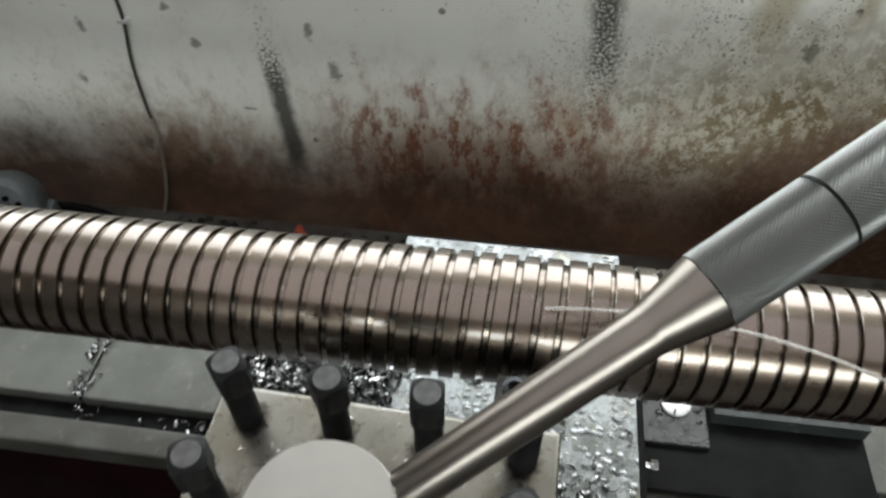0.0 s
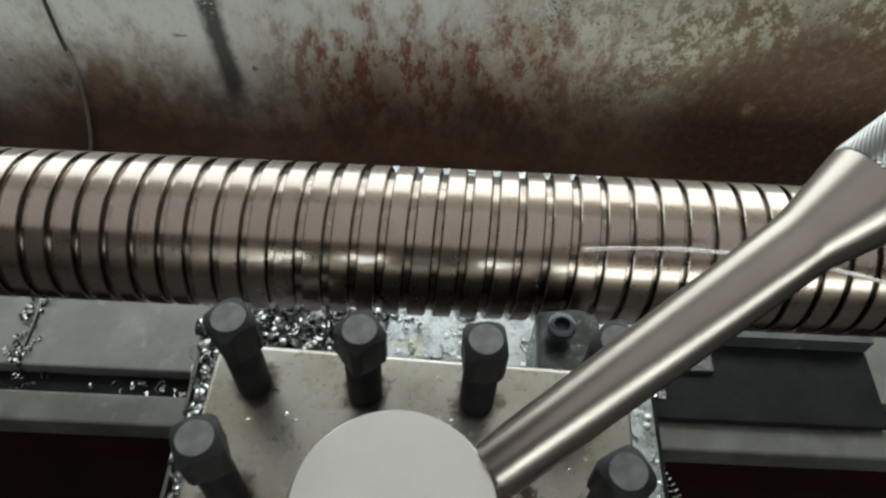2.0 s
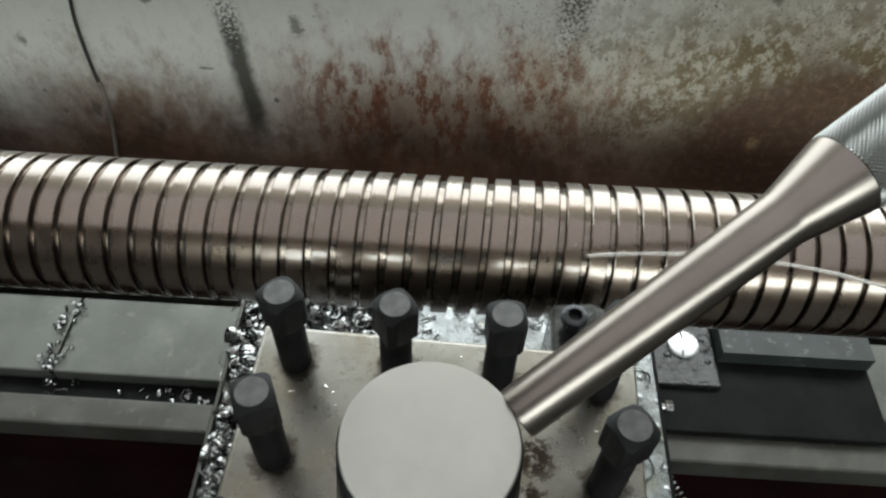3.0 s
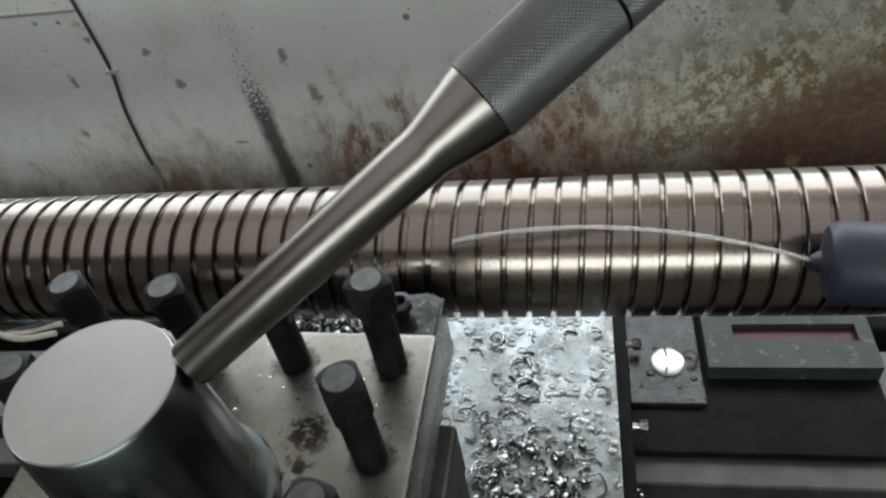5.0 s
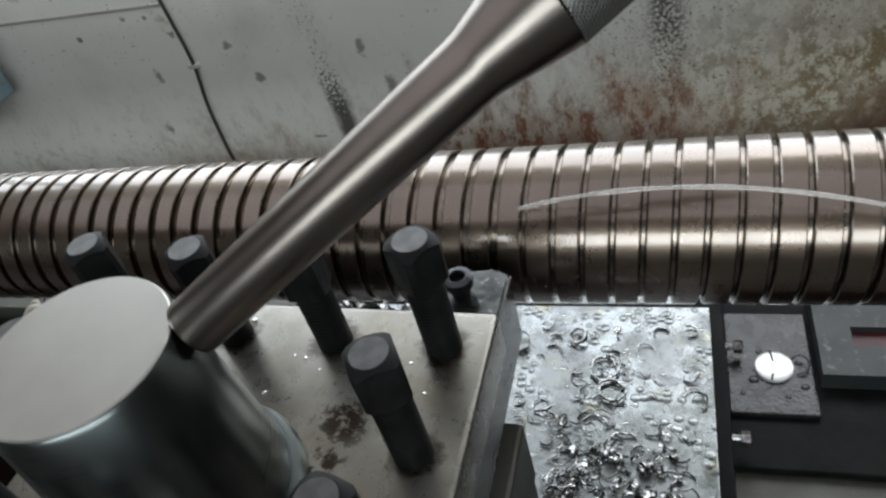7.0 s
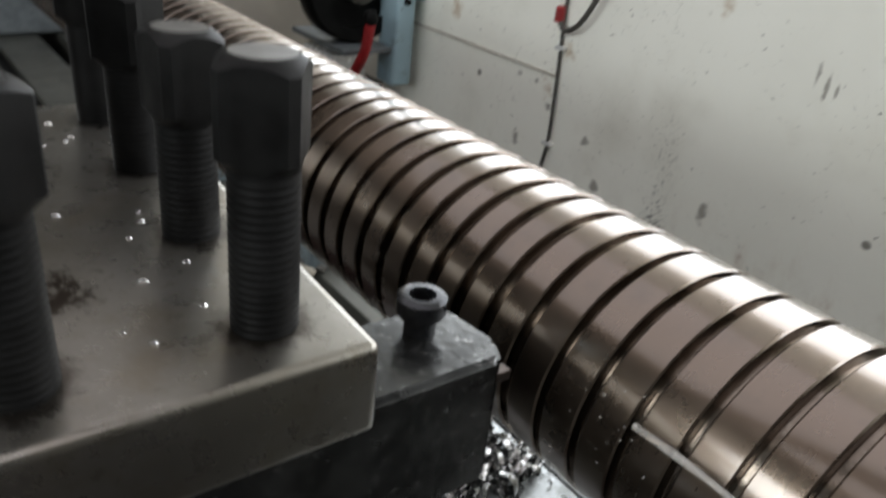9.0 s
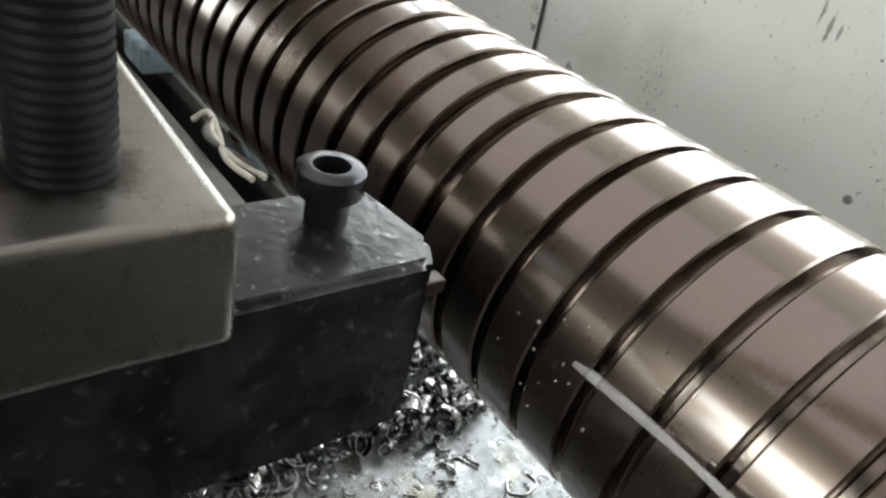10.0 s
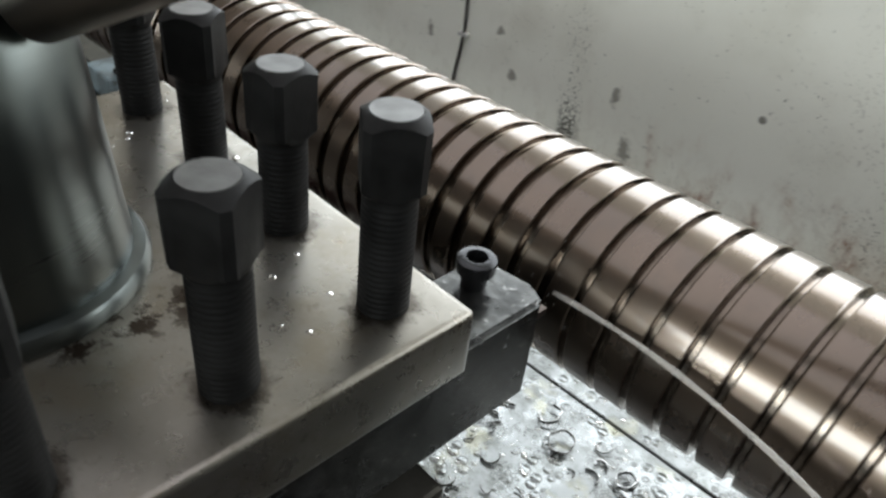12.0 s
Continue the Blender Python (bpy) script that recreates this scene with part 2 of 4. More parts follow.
def post_steel():
    """Worn ground steel with brown oil film, caked dirt beside the knob and darker rings round the bolts."""
    n = Nodes("ground_tool_post_steel")
    x, y, z = n.xyz()
    big, mid, fine = n.noise(18, 5), n.noise(85, 8, 0.7), n.noise(420, 3)
    colour = n.mix(n.step(big, 0.35, 0.65), (0.265, 0.252, 0.226), (0.195, 0.183, 0.16))
    colour = n.mix(n.step(n.noise(22, 8, 0.7), 0.46, 0.68, 0, 0.75), colour, (0.185, 0.16, 0.12))
    dirt, flake = n.step(mid, 0.60, 0.64), n.noise(150, 9, 0.75)
    for sx, sy, r in ((0.056, 0.047, 0.028), (0.054, 0.022, 0.020), (0.055, 0.002, 0.014)):
        dx, dy = n.math("SUBTRACT", x, sx), n.math("SUBTRACT", y, sy)
        near = n.step(n.math("SQRT", n.math("ADD", n.math("MULTIPLY", dx, dx), n.math("MULTIPLY", dy, dy))), r, r * 0.2)
        cake = n.step(n.math("ADD", n.math("MULTIPLY_ADD", flake, 0.7, n.math("MULTIPLY", big, 0.3)), n.math("MULTIPLY", near, 0.12)), 0.58, 0.63)
        colour = n.mix(n.math("MULTIPLY", cake, n.math("MULTIPLY", near, 1.0)), colour, (0.035, 0.026, 0.019))
    # a ragged darker ring round each bolt's foot
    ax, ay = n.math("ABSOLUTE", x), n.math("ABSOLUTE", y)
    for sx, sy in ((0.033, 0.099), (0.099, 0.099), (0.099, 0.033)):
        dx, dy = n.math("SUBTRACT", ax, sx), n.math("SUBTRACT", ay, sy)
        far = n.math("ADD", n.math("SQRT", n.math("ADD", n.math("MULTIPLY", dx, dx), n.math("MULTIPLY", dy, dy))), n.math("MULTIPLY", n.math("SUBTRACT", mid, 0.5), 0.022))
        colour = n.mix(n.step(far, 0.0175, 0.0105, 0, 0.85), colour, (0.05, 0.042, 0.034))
    colour = n.mix(n.math("MULTIPLY", dirt, 0.35), colour, (0.10, 0.08, 0.06))
    n.bump(n.math("ADD", n.math("MULTIPLY", fine, 0.5), mid), 0.16, 0.0005)
    return n.done(colour, n.math("ADD", 0.17, n.math("MULTIPLY", mid, 0.24)), 0.92)


M_WALL = wall_paint()
M_FLOOR = surface("oily_concrete", (0.12, 0.116, 0.105), (0.065, 0.058, 0.05), 0.55, 0, 5, 60, 0.3, 0.004, (0.05, 0.04, 0.032))
M_HALL = surface("hall_plaster", (0.055, 0.05, 0.044), (0.04, 0.036, 0.032), 0.8, 0, 2, 30)
M_CEIL = surface("hall_ceiling", (0.36, 0.31, 0.26), (0.28, 0.235, 0.195), 0.85, 0, 1.5, 25)
M_SCREW = screw_steel()
M_ROOT = surface("oily_thread_root", (0.225, 0.19, 0.16), (0.165, 0.138, 0.115), 0.2, 1.0, 60, 500, 0.12, 0.0004, (0.28, 0.255, 0.225), rvar=0.06)
M_LEVER = turned_steel("polished_lever_steel", (0.225, 0.198, 0.175), (0.165, 0.144, 0.126), 0.29, (5, 260, 260))
M_KNURL = turned_steel("knurled_steel", (0.31, 0.312, 0.30), (0.24, 0.242, 0.232), 0.3, (60, 60, 60))
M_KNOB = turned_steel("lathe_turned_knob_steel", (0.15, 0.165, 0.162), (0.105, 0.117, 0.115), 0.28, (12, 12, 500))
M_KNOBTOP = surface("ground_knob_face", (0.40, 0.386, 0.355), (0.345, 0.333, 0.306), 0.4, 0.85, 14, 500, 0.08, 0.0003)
M_POST = post_steel()
M_POSTDARK = surface("oiled_cast_steel", (0.085, 0.082, 0.073), (0.045, 0.043, 0.038), 0.45, 0.75, 22, 260, 0.3, 0.0008, (0.06, 0.052, 0.045))
M_BOLT = surface("blackened_bolt_steel", (0.012, 0.012, 0.012), (0.006, 0.006, 0.006), 0.48, 0.0, 60, 600, 0.2, 0.0004)
# grey bolt tops, with the ceiling's reflection lightening them in the colour
M_BOLTTOP = surface("ceiling_lit_bolt_face", (0.105, 0.104, 0.102), (0.066, 0.065, 0.063), 0.4, 0.5, 90, 700, 0.2, 0.0003)
M_HOLDER = surface("wet_tool_holder_steel", (0.085, 0.087, 0.085), (0.04, 0.041, 0.04), 0.24, 0.85, 60, 300, 0.22, 0.0008, (0.24, 0.24, 0.235))
M_CAP = surface("black_socket_screw", (0.05, 0.052, 0.056), (0.03, 0.031, 0.034), 0.25, 0.7, 80, 600)
M_CARBIDE = surface("carbide_insert", (0.10, 0.082, 0.074), (0.07, 0.058, 0.052), 0.35, 0.8, 90, 600)
M_PLATE = wet_plate()
M_WAY = surface("ground_bed_way", (0.105, 0.107, 0.094), (0.075, 0.076, 0.067), 0.42, 0.5, 12, 320, 0.1, 0.0004, (0.13, 0.125, 0.105))
M_LIP = surface("dull_bed_rail", (0.075, 0.075, 0.065), (0.05, 0.048, 0.041), 0.45, 0.45, 16, 260, 0.2, 0.0006, (0.10, 0.09, 0.075))
M_BLOCK = surface("grey_green_saddle_paint", (0.034, 0.039, 0.037), (0.023, 0.027, 0.026), 0.48, 0.15, 18, 260, 0.15, 0.0006, (0.11, 0.115, 0.105))
M_BLACK = surface("oily_black_casting", (0.009, 0.0095, 0.009), (0.005, 0.005, 0.005), 0.42, 0.0, 20, 200, 0.3, 0.001)
M_WETBLACK = surface("wet_black_steel", (0.03, 0.031, 0.031), (0.012, 0.012, 0.012), 0.16, 0.3, 45, 240, 0.5, 0.0015, (0.06, 0.062, 0.06), rvar=0.1)
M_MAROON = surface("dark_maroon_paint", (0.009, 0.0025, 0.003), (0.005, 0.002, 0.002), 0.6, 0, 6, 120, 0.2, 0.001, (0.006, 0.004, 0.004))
M_RED = surface("red_enamel", (0.30, 0.015, 0.018), (0.22, 0.012, 0.014), 0.4, 0, 30, 300)
M_SLOT = surface("dark_red_slot_paint", (0.07, 0.006, 0.009), (0.045, 0.005, 0.007), 0.45, 0, 30, 300)
M_BLUE = surface("pale_blue_machine_paint", (0.33, 0.46, 0.52), (0.27, 0.39, 0.45), 0.45, 0, 8, 120, 0.15, 0.0008, (0.2, 0.25, 0.27))
M_OILBLUE = surface("oily_blue_paint", (0.15, 0.195, 0.215), (0.08, 0.10, 0.11), 0.4, 0, 25, 200, 0.2, 0.0008, (0.05, 0.05, 0.045))
M_WHITE = surface("white_cap_metal", (0.86, 0.86, 0.84), (0.76, 0.77, 0.76), 0.25, 0.35, 40, 300)
M_CHIP = surface("bright_steel_chip", (0.46, 0.46, 0.455), (0.11, 0.11, 0.105), 0.22, 1.0, 160, 700, 0.2, 0.0003)
M_CABLE = surface("dark_cable_sheath", (0.075, 0.07, 0.062), (0.05, 0.047, 0.042), 0.55, 0, 40, 300)
M_PALECABLE = surface("pale_cable_sheath", (0.42, 0.385, 0.32), (0.31, 0.285, 0.235), 0.5, 0, 40, 300)
M_RUBBER = surface("dark_blue_hose_rubber", (0.018, 0.020, 0.034), (0.012, 0.013, 0.022), 0.5, 0, 60, 500)
M_MOTOR = surface("grey_motor_paint", (0.15, 0.165, 0.175), (0.10, 0.115, 0.12), 0.5, 0.2, 20, 200)
M_CABINET = surface("beige_grey_sheet", (0.42, 0.385, 0.33), (0.35, 0.32, 0.275), 0.5, 0, 4, 90)
M_CLOTH = surface("orange_plastic_scrap", (0.52, 0.11, 0.055), (0.40, 0.08, 0.045), 0.5, 0, 60, 300)


def coolant(name, clear):
    n = Nodes(name)
    n.bump(n.noise(220, 3), 0.3, 0.001)
    return n.done((0.86, 0.84, 0.80), 0.12, 0.0, **{"Transmission Weight": clear, "IOR": 1.33})


M_COOLANT = coolant("milky_coolant", 0.74)
M_FILM = coolant("thin_coolant_film", 0.9)
M_DROP = coolant("clear_coolant_bead", 1.0)


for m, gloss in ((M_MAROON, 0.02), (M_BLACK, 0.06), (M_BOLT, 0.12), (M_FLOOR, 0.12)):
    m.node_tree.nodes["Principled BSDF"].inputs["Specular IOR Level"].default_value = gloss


# ---- mesh helpers ----
def mesh_of(bm, name, material, smooth=None):
    data = bpy.data.meshes.new(name)
    bm.to_mesh(data)
    bm.free()
    data.materials.append(material)
    if smooth is not None:
        data.shade_smooth()
        data.set_sharp_from_angle(angle=radians(smooth))
    return data


def part(name, bm, material, parent=None, label="", smooth=None, at=None):
    """One mesh object under a thing or a part."""
    ob = new(name, mesh_of(bm, name, material, smooth))
    if at is not None:
        ob.matrix_basis = at
    if parent is not None:
        ob.parent = parent
    if label:
        ob["label"] = label
    return ob


def add_box(bm, x0, x1, y0, y1, z0, z1, bevel=0.0, seg=2):
    made = bmesh.ops.create_cube(bm, size=1.0, matrix=Matrix.Translation(((x0 + x1) / 2, (y0 + y1) / 2, (z0 + z1) / 2)) @ Matrix.Diagonal((x1 - x0, y1 - y0, z1 - z0, 1)))
    if bevel:
        edges = list({e for v in made["verts"] for e in v.link_edges})
        bmesh.ops.bevel(bm, geom=edges, offset=bevel, segments=seg, affect="EDGES", profile=0.6)
    return bm


def box(x0, x1, y0, y1, z0, z1, bevel=0.0, seg=2):
    return add_box(bmesh.new(), x0, x1, y0, y1, z0, z1, bevel, seg)


def lathe(profile, n=48, bm=None, turn=None):
    """A solid of revolution round z from (radius, height) pairs."""
    bm = bm or bmesh.new()
    turn = turn or Matrix.Identity(4)
    rings = []
    for r, h in profile:
        if r < 1e-6:
            rings.append([bm.verts.new(turn @ Vector((0, 0, h)))])
        else:
            rings.append([bm.verts.new(turn @ Vector((r * math.cos(2 * math.pi * k / n), r * math.sin(2 * math.pi * k / n), h))) for k in range(n)])
    for a, b in zip(rings, rings[1:]):
        for k in range(n):
            q = (k + 1) % n
            if len(a) == 1 and len(b) > 1:
                bm.faces.new((a[0], b[q], b[k]))
            elif len(b) == 1 and len(a) > 1:
                bm.faces.new((a[k], a[q], b[0]))
            elif len(a) > 1:
                bm.faces.new((a[k], a[q], b[q], b[k]))
    return bm


def along(a, b):
    """The pose at a whose z axis points to b."""
    d = Vector(b) - Vector(a)
    return Matrix.Translation(a) @ d.to_track_quat("Z", "Y").to_matrix().to_4x4()


def tube(points, radius, n=8, bm=None):
    """A round tube through points, with caps; radius may be one number or one a point."""
    bm = bm or bmesh.new()
    pts = [Vector(p) for p in points]
    radii = radius if isinstance(radius, list) else [radius] * len(pts)
    rings, side = [], None
    for i, p in enumerate(pts):
        d = (pts[min(i + 1, len(pts) - 1)] - pts[max(i - 1, 0)]).normalized()
        side = (side - d * side.dot(d)).normalized() if side is not None else d.orthogonal().normalized()
        up = d.cross(side)
        rings.append([bm.verts.new(p + radii[i] * (math.cos(2 * math.pi * k / n) * side + math.sin(2 * math.pi * k / n) * up)) for k in range(n)])
    for a, b in zip(rings, rings[1:]):
        for k in range(n):
            bm.faces.new((a[k], a[(k + 1) % n], b[(k + 1) % n], b[k]))
    bm.faces.new(rings[0][::-1])
    bm.faces.new(rings[-1])
    return bm


def curve_points(ctrl, per=8):
    """A smooth line through control points."""
    c = [Vector(p) for p in ctrl]
    c = [2 * c[0] - c[1]] + c + [2 * c[-1] - c[-2]]
    out = []
    for i in range(1, len(c) - 2):
        for k in range(per):
            t = k / per
            out.append(0.5 * (2 * c[i] + (c[i + 1] - c[i - 1]) * t + (2 * c[i - 1] - 5 * c[i] + 4 * c[i + 1] - c[i + 2]) * t * t + (3 * c[i] - c[i - 1] - 3 * c[i + 1] + c[i + 2]) * t ** 3))
    return out + [c[-2]]


def thing(name, at, label, category, group="", kind=""):
    ob = new(name)
    ob.empty_display_size = 0.05
    ob.matrix_basis = at
    return tagged(ob, label, category, group, kind)


CARRIED = []  # what rides on the carriage


def riding(ob):
    CARRIED.append(ob)
    return ob


# ---- the hall ----
YW = 1.262


def hall():
    wall = bmesh.new()
    for x0, x1, z0, z1 in ((-5.5, 4.5, 0.0, Z + 0.13), (-5.5, -2.62, Z + 0.13, Z + 1.26), (1.62, 4.5, Z + 0.13, Z + 1.26), (-5.5, 4.5, Z + 1.26, 4.4)):
        add_box(wall, x0, x1, YW, YW + 0.10, z0, z1)
    tagged(part("wall_back", wall, M_WALL), "off-white painted metal wall, rusted brown along its foot", "wall", kind="structure")
    front = bmesh.new()
    for x0, x1, z0, z1 in ((-5.5, 4.5, 0.0, 1.77), (-5.5, -1.05, 1.77, 2.93), (3.75, 4.5, 1.77, 2.93), (-5.5, 4.5, 2.93, 4.4)):
        add_box(front, x0, x1, -3.6, -3.5, z0, z1)
    tagged(part("wall_front", front, M_HALL), "plain plastered workshop wall", "wall", kind="structure")
    tagged(part("wall_end", box(4.5, 4.6, -3.6, YW + 0.1, 0, 4.4), M_HALL), "plain plastered end wall", "wall", kind="structure")
    far = bmesh.new()
    for y0, y1, z0, z1 in ((-3.6, YW + 0.1, 0, 0.97), (-3.6, YW + 0.1, 2.43, 4.4), (-3.6, -2.93, 0.97, 2.43), (-0.67, YW + 0.1, 0.97, 2.43)):
        add_box(far, -5.6, -5.5, y0, y1, z0, z1)
    tagged(part("wall_far", far, M_HALL), "plain plastered far wall", "wall", kind="structure")
    roof = bmesh.new()
    # left open in the middle for the added fill panel
    for x0, x1, y0, y1 in ((-5.6, -3.85, -3.6, YW + 0.1), (3.05, 4.6, -3.6, YW + 0.1), (-3.85, 3.05, -3.6, -2.8), (-3.85, 3.05, 1.2, YW + 0.1)):
        add_box(roof, x0, x1, y0, y1, 4.4, 4.5)
    tagged(part("ceiling", roof, M_CEIL), "dull brown-grey workshop ceiling", "ceiling", kind="structure")
    tagged(part("floor", box(-5.6, 4.6, -3.6, YW + 0.1, -0.1, 0.0), M_FLOOR), "oil-stained grey concrete floor", "floor", kind="structure")


hall()


def wall_cable():
    ob = thing("wall_cable", pose(0, YW, Z), "thin dark cable clipped to the rusty wall", "cable")
    run = curve_points([(-0.925, -0.010, -1.075), (-0.898, -0.010, -1.0), (-0.872, -0.010, -0.89), (-0.856, -0.010, -0.78), (-0.859, -0.009, -0.686), (-0.855, -0.008, -0.56), (-0.837, -0.008, -0.44), (-0.839, -0.008, -0.33), (-0.845, -0.008, -0.22), (-0.849, -0.008, -0.14), (-0.846, -0.008, 0.0), (-0.846, -0.008, 0.125)])
    part("sheath", tube(run, 0.0042, 8), M_CABLE, ob, smooth=60)
    part("bare_end", tube(run[:30], 0.0049, 8), M_PALECABLE, ob, "pale worn sheath at the foot", smooth=60)
    for x, z in ((-0.837, -0.443), (-0.845, -0.222), (-0.846, -0.068), (-0.846, 0.06)):
        clip = box(x - 0.013, x + 0.013, -0.014, 0.0, z - 0.005, z + 0.005, 0.002)
        part("clip", clip, M_WHITE, ob, "small white cable clip")
    part("plug", lathe([(0, -0.016), (0.011, -0.016), (0.011, 0.014), (0.006, 0.018), (0, 0.018)], 16), M_RED, ob, "red plug", 40, pose(-0.852, -0.02, -0.150))
    loop = curve_points([(-0.852, -0.02, -0.162), (-0.82, -0.03, -0.178), (-0.775, -0.035, -0.150), (-0.735, -0.03, -0.07), (-0.705, -0.015, 0.03), (-0.69, -0.01, 0.125)])
    part("loop", tube(loop, 0.006, 8), M_CABLE, ob, smooth=60)


wall_cable()
tagged(part("trim_seam", box(-3.4, -0.852, YW - 0.004, YW - 0.0005, Z - 0.291, Z - 0.285, 0.001), M_CABINET), "thin dull seam strip between wall sheets", "trim", kind="structure")


# ---- the lathe's bed ----
def bed():
    ob = thing("lathe_bed", pose(0, 0, Z), "long lathe bed with ground steel ways and dark maroon sides", "lathe bed")
    for x0, x1 in ((-3.2, -0.531), (-0.528, 1.9)):
        part("front_way", box(x0, x1, 0.345, 0.470, -0.60, -0.487, 0.003), M_WAY, ob, "flat ground steel way")
    part("way_groove", box(-3.2, 1.9, 0.308, 0.349, -0.62, -0.508), M_BLACK, ob, "oily sunken groove")
    part("front_rail", box(-3.2, 1.9, 0.270, 0.312, -0.532, -0.490, 0.004), M_LIP, ob, "dull steel rail")
    part("rear_way", box(-3.2, 1.9, 0.53, 0.60, -0.60, -0.487, 0.003), M_WAY, ob, "flat ground steel way")
    side = bmesh.new()
    loops = [[side.verts.new((x, y, z)) for y, z in ((0.290, -0.531), (0.265, -0.600), (0.10, -0.68), (-0.06, -0.70), (-0.06, -1.08), (0.42, -1.08), (0.42, -0.62))] for x in (-3.2, 1.9)]
    for k in range(7):
        side.faces.new((loops[0][k], loops[0][(k + 1) % 7], loops[1][(k + 1) % 7], loops[1][k]))
    side.faces.new(loops[0][::-1])
    side.faces.new(loops[1])
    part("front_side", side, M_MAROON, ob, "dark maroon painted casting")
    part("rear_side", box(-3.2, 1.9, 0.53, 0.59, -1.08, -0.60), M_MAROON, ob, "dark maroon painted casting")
    for x in (-2.6, -1.7, -0.8, 0.1, 1.0):
        part("cross_web", box(x - 0.04, x + 0.04, 0.42, 0.53, -0.95, -0.62, 0.004), M_BLACK, ob)


bed()

# ---- the screw being cut ----
LEAD, RS, YS, ZS = 0.0197, 0.0585, 0.2603, -0.0626
SCREW = []


def long_screw():
    """A square-threaded bar: one helix of crest, flanks and root."""
    seg, turns, x_right, depth = 56, 168, 1.28, 0.0048
    prof = [(0.0, RS - 0.0008), (0.0007, RS), (0.0128, RS), (0.0135, RS - 0.0008), (0.0140, RS - depth + 0.0006), (0.0145, RS - depth), (0.0189, RS - depth), (0.0193, RS - depth + 0.0006)]
    total = seg * turns
    k = np.arange(total + 1)
    ang = 2 * np.pi * k / seg
    ahead = [(0.0, RS - 0.0007), (0.0007, RS), (0.0150, RS), (0.0157, RS - 0.0007), (0.0161, RS - depth + 0.0006), (0.0165, RS - depth), (0.0189, RS - depth), (0.0193, RS - depth + 0.0006)]
    off, rad = np.array(prof).T
    xs = (x_right - LEAD * turns + LEAD * (turns - k[:, None] / seg) + off[None]) - x_right
    fresh = np.clip((xs[:, :1] + x_right - 0.105) / 0.03, 0, 1)
    xs = xs + fresh * (np.array(ahead)[:, 0] - off)[None]
    rad = rad[None] + fresh * (np.array(ahead)[:, 1] - rad)[None]
    co = np.stack([xs + PHASE, rad * np.cos(ang)[:, None], rad * np.sin(ang)[:, None]], -1).reshape(-1, 3)
    nj, faces, cut = len(prof), [], []
    for i in range(total):
        for j in range(nj):
            if j < nj - 1:
                faces.append((i * nj + j, i * nj + j + 1, (i + 1) * nj + j + 1, (i + 1) * nj + j))
                cut.append(1 if j > 2 else 0)
            elif i >= seg:
                faces.append((i * nj + j, (i - seg) * nj, (i + 1 - seg) * nj, (i + 1) * nj + j))
                cut.append(1)
    data = bpy.data.meshes.new("thread")
    data.from_pydata((co + np.array([x_right, 0, 0])).tolist(), [], faces)
    data.materials.append(M_SCREW)
    data.materials.append(M_ROOT)
    data.polygons.foreach_set("material_index", cut)
    data.shade_smooth()
    data.set_sharp_from_angle(angle=radians(25))
    ob = thing("lead_screw", pose(0, YS, Z + ZS), "long bright steel screw with square thread, turning in the lathe", "screw")
    thread = new("thread", data)
    thread.parent = ob
    core = lathe([(0, 0), (0.0515, 0), (0.0515, 3.33), (0, 3.33)], 40, None, pose(-2.02, 0, 0, 0, 90, 0))
    part("core", core, M_SCREW, ob, smooth=40)
    SCREW.append(ob)


PHASE = -0.0007
long_screw()


# ---- the carriage ----
TURN_POST = -2.0


def cross_slide():
    ob = riding(thing("cross_slide", pose(0, 0, Z), "wet ground steel cross slide with a saddle beneath", "cross slide"))
    part("plate", box(-0.262, 0.266, -0.20, 0.462, -0.425, -0.387, 0.002), M_PLATE, ob, "wet steel plate with coolant puddles")
    part("rear_plate", box(-0.082, 0.250, 0.466, 0.640, -0.425, -0.389, 0.002), M_PLATE, ob, "wet steel plate")
    part("edge_strip", box(-0.2660, -0.2622, -0.20, 0.462, -0.43, -0.374), M_LIP, ob, "thin raised steel strip")
    part("saddle", box(-0.285, 0.284, -0.16, 0.56, -0.484, -0.4255, 0.004), M_BLACK, ob, "oily black saddle casting")
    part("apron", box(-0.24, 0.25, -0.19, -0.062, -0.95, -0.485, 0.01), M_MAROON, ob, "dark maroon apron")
    for y, z in ((0.328, -0.452), (0.455, -0.452)):
        bolt = bmesh.new()
        lathe([(0, 0), (0.0045, 0), (0.0045, 0.022), (0, 0.022)], 12, bolt, pose(0.282, y, z, 0, 90, 0))
        lathe([(0, 0.013), (0.0085, 0.013), (0.0085, 0.022), (0.007, 0.0235), (0, 0.0235)], 6, bolt, pose(0.282, y, z, 0, 90, 0))
        part("side_bolt", bolt, M_CHIP, ob, "small bright hexagon bolt")


cross_slide()


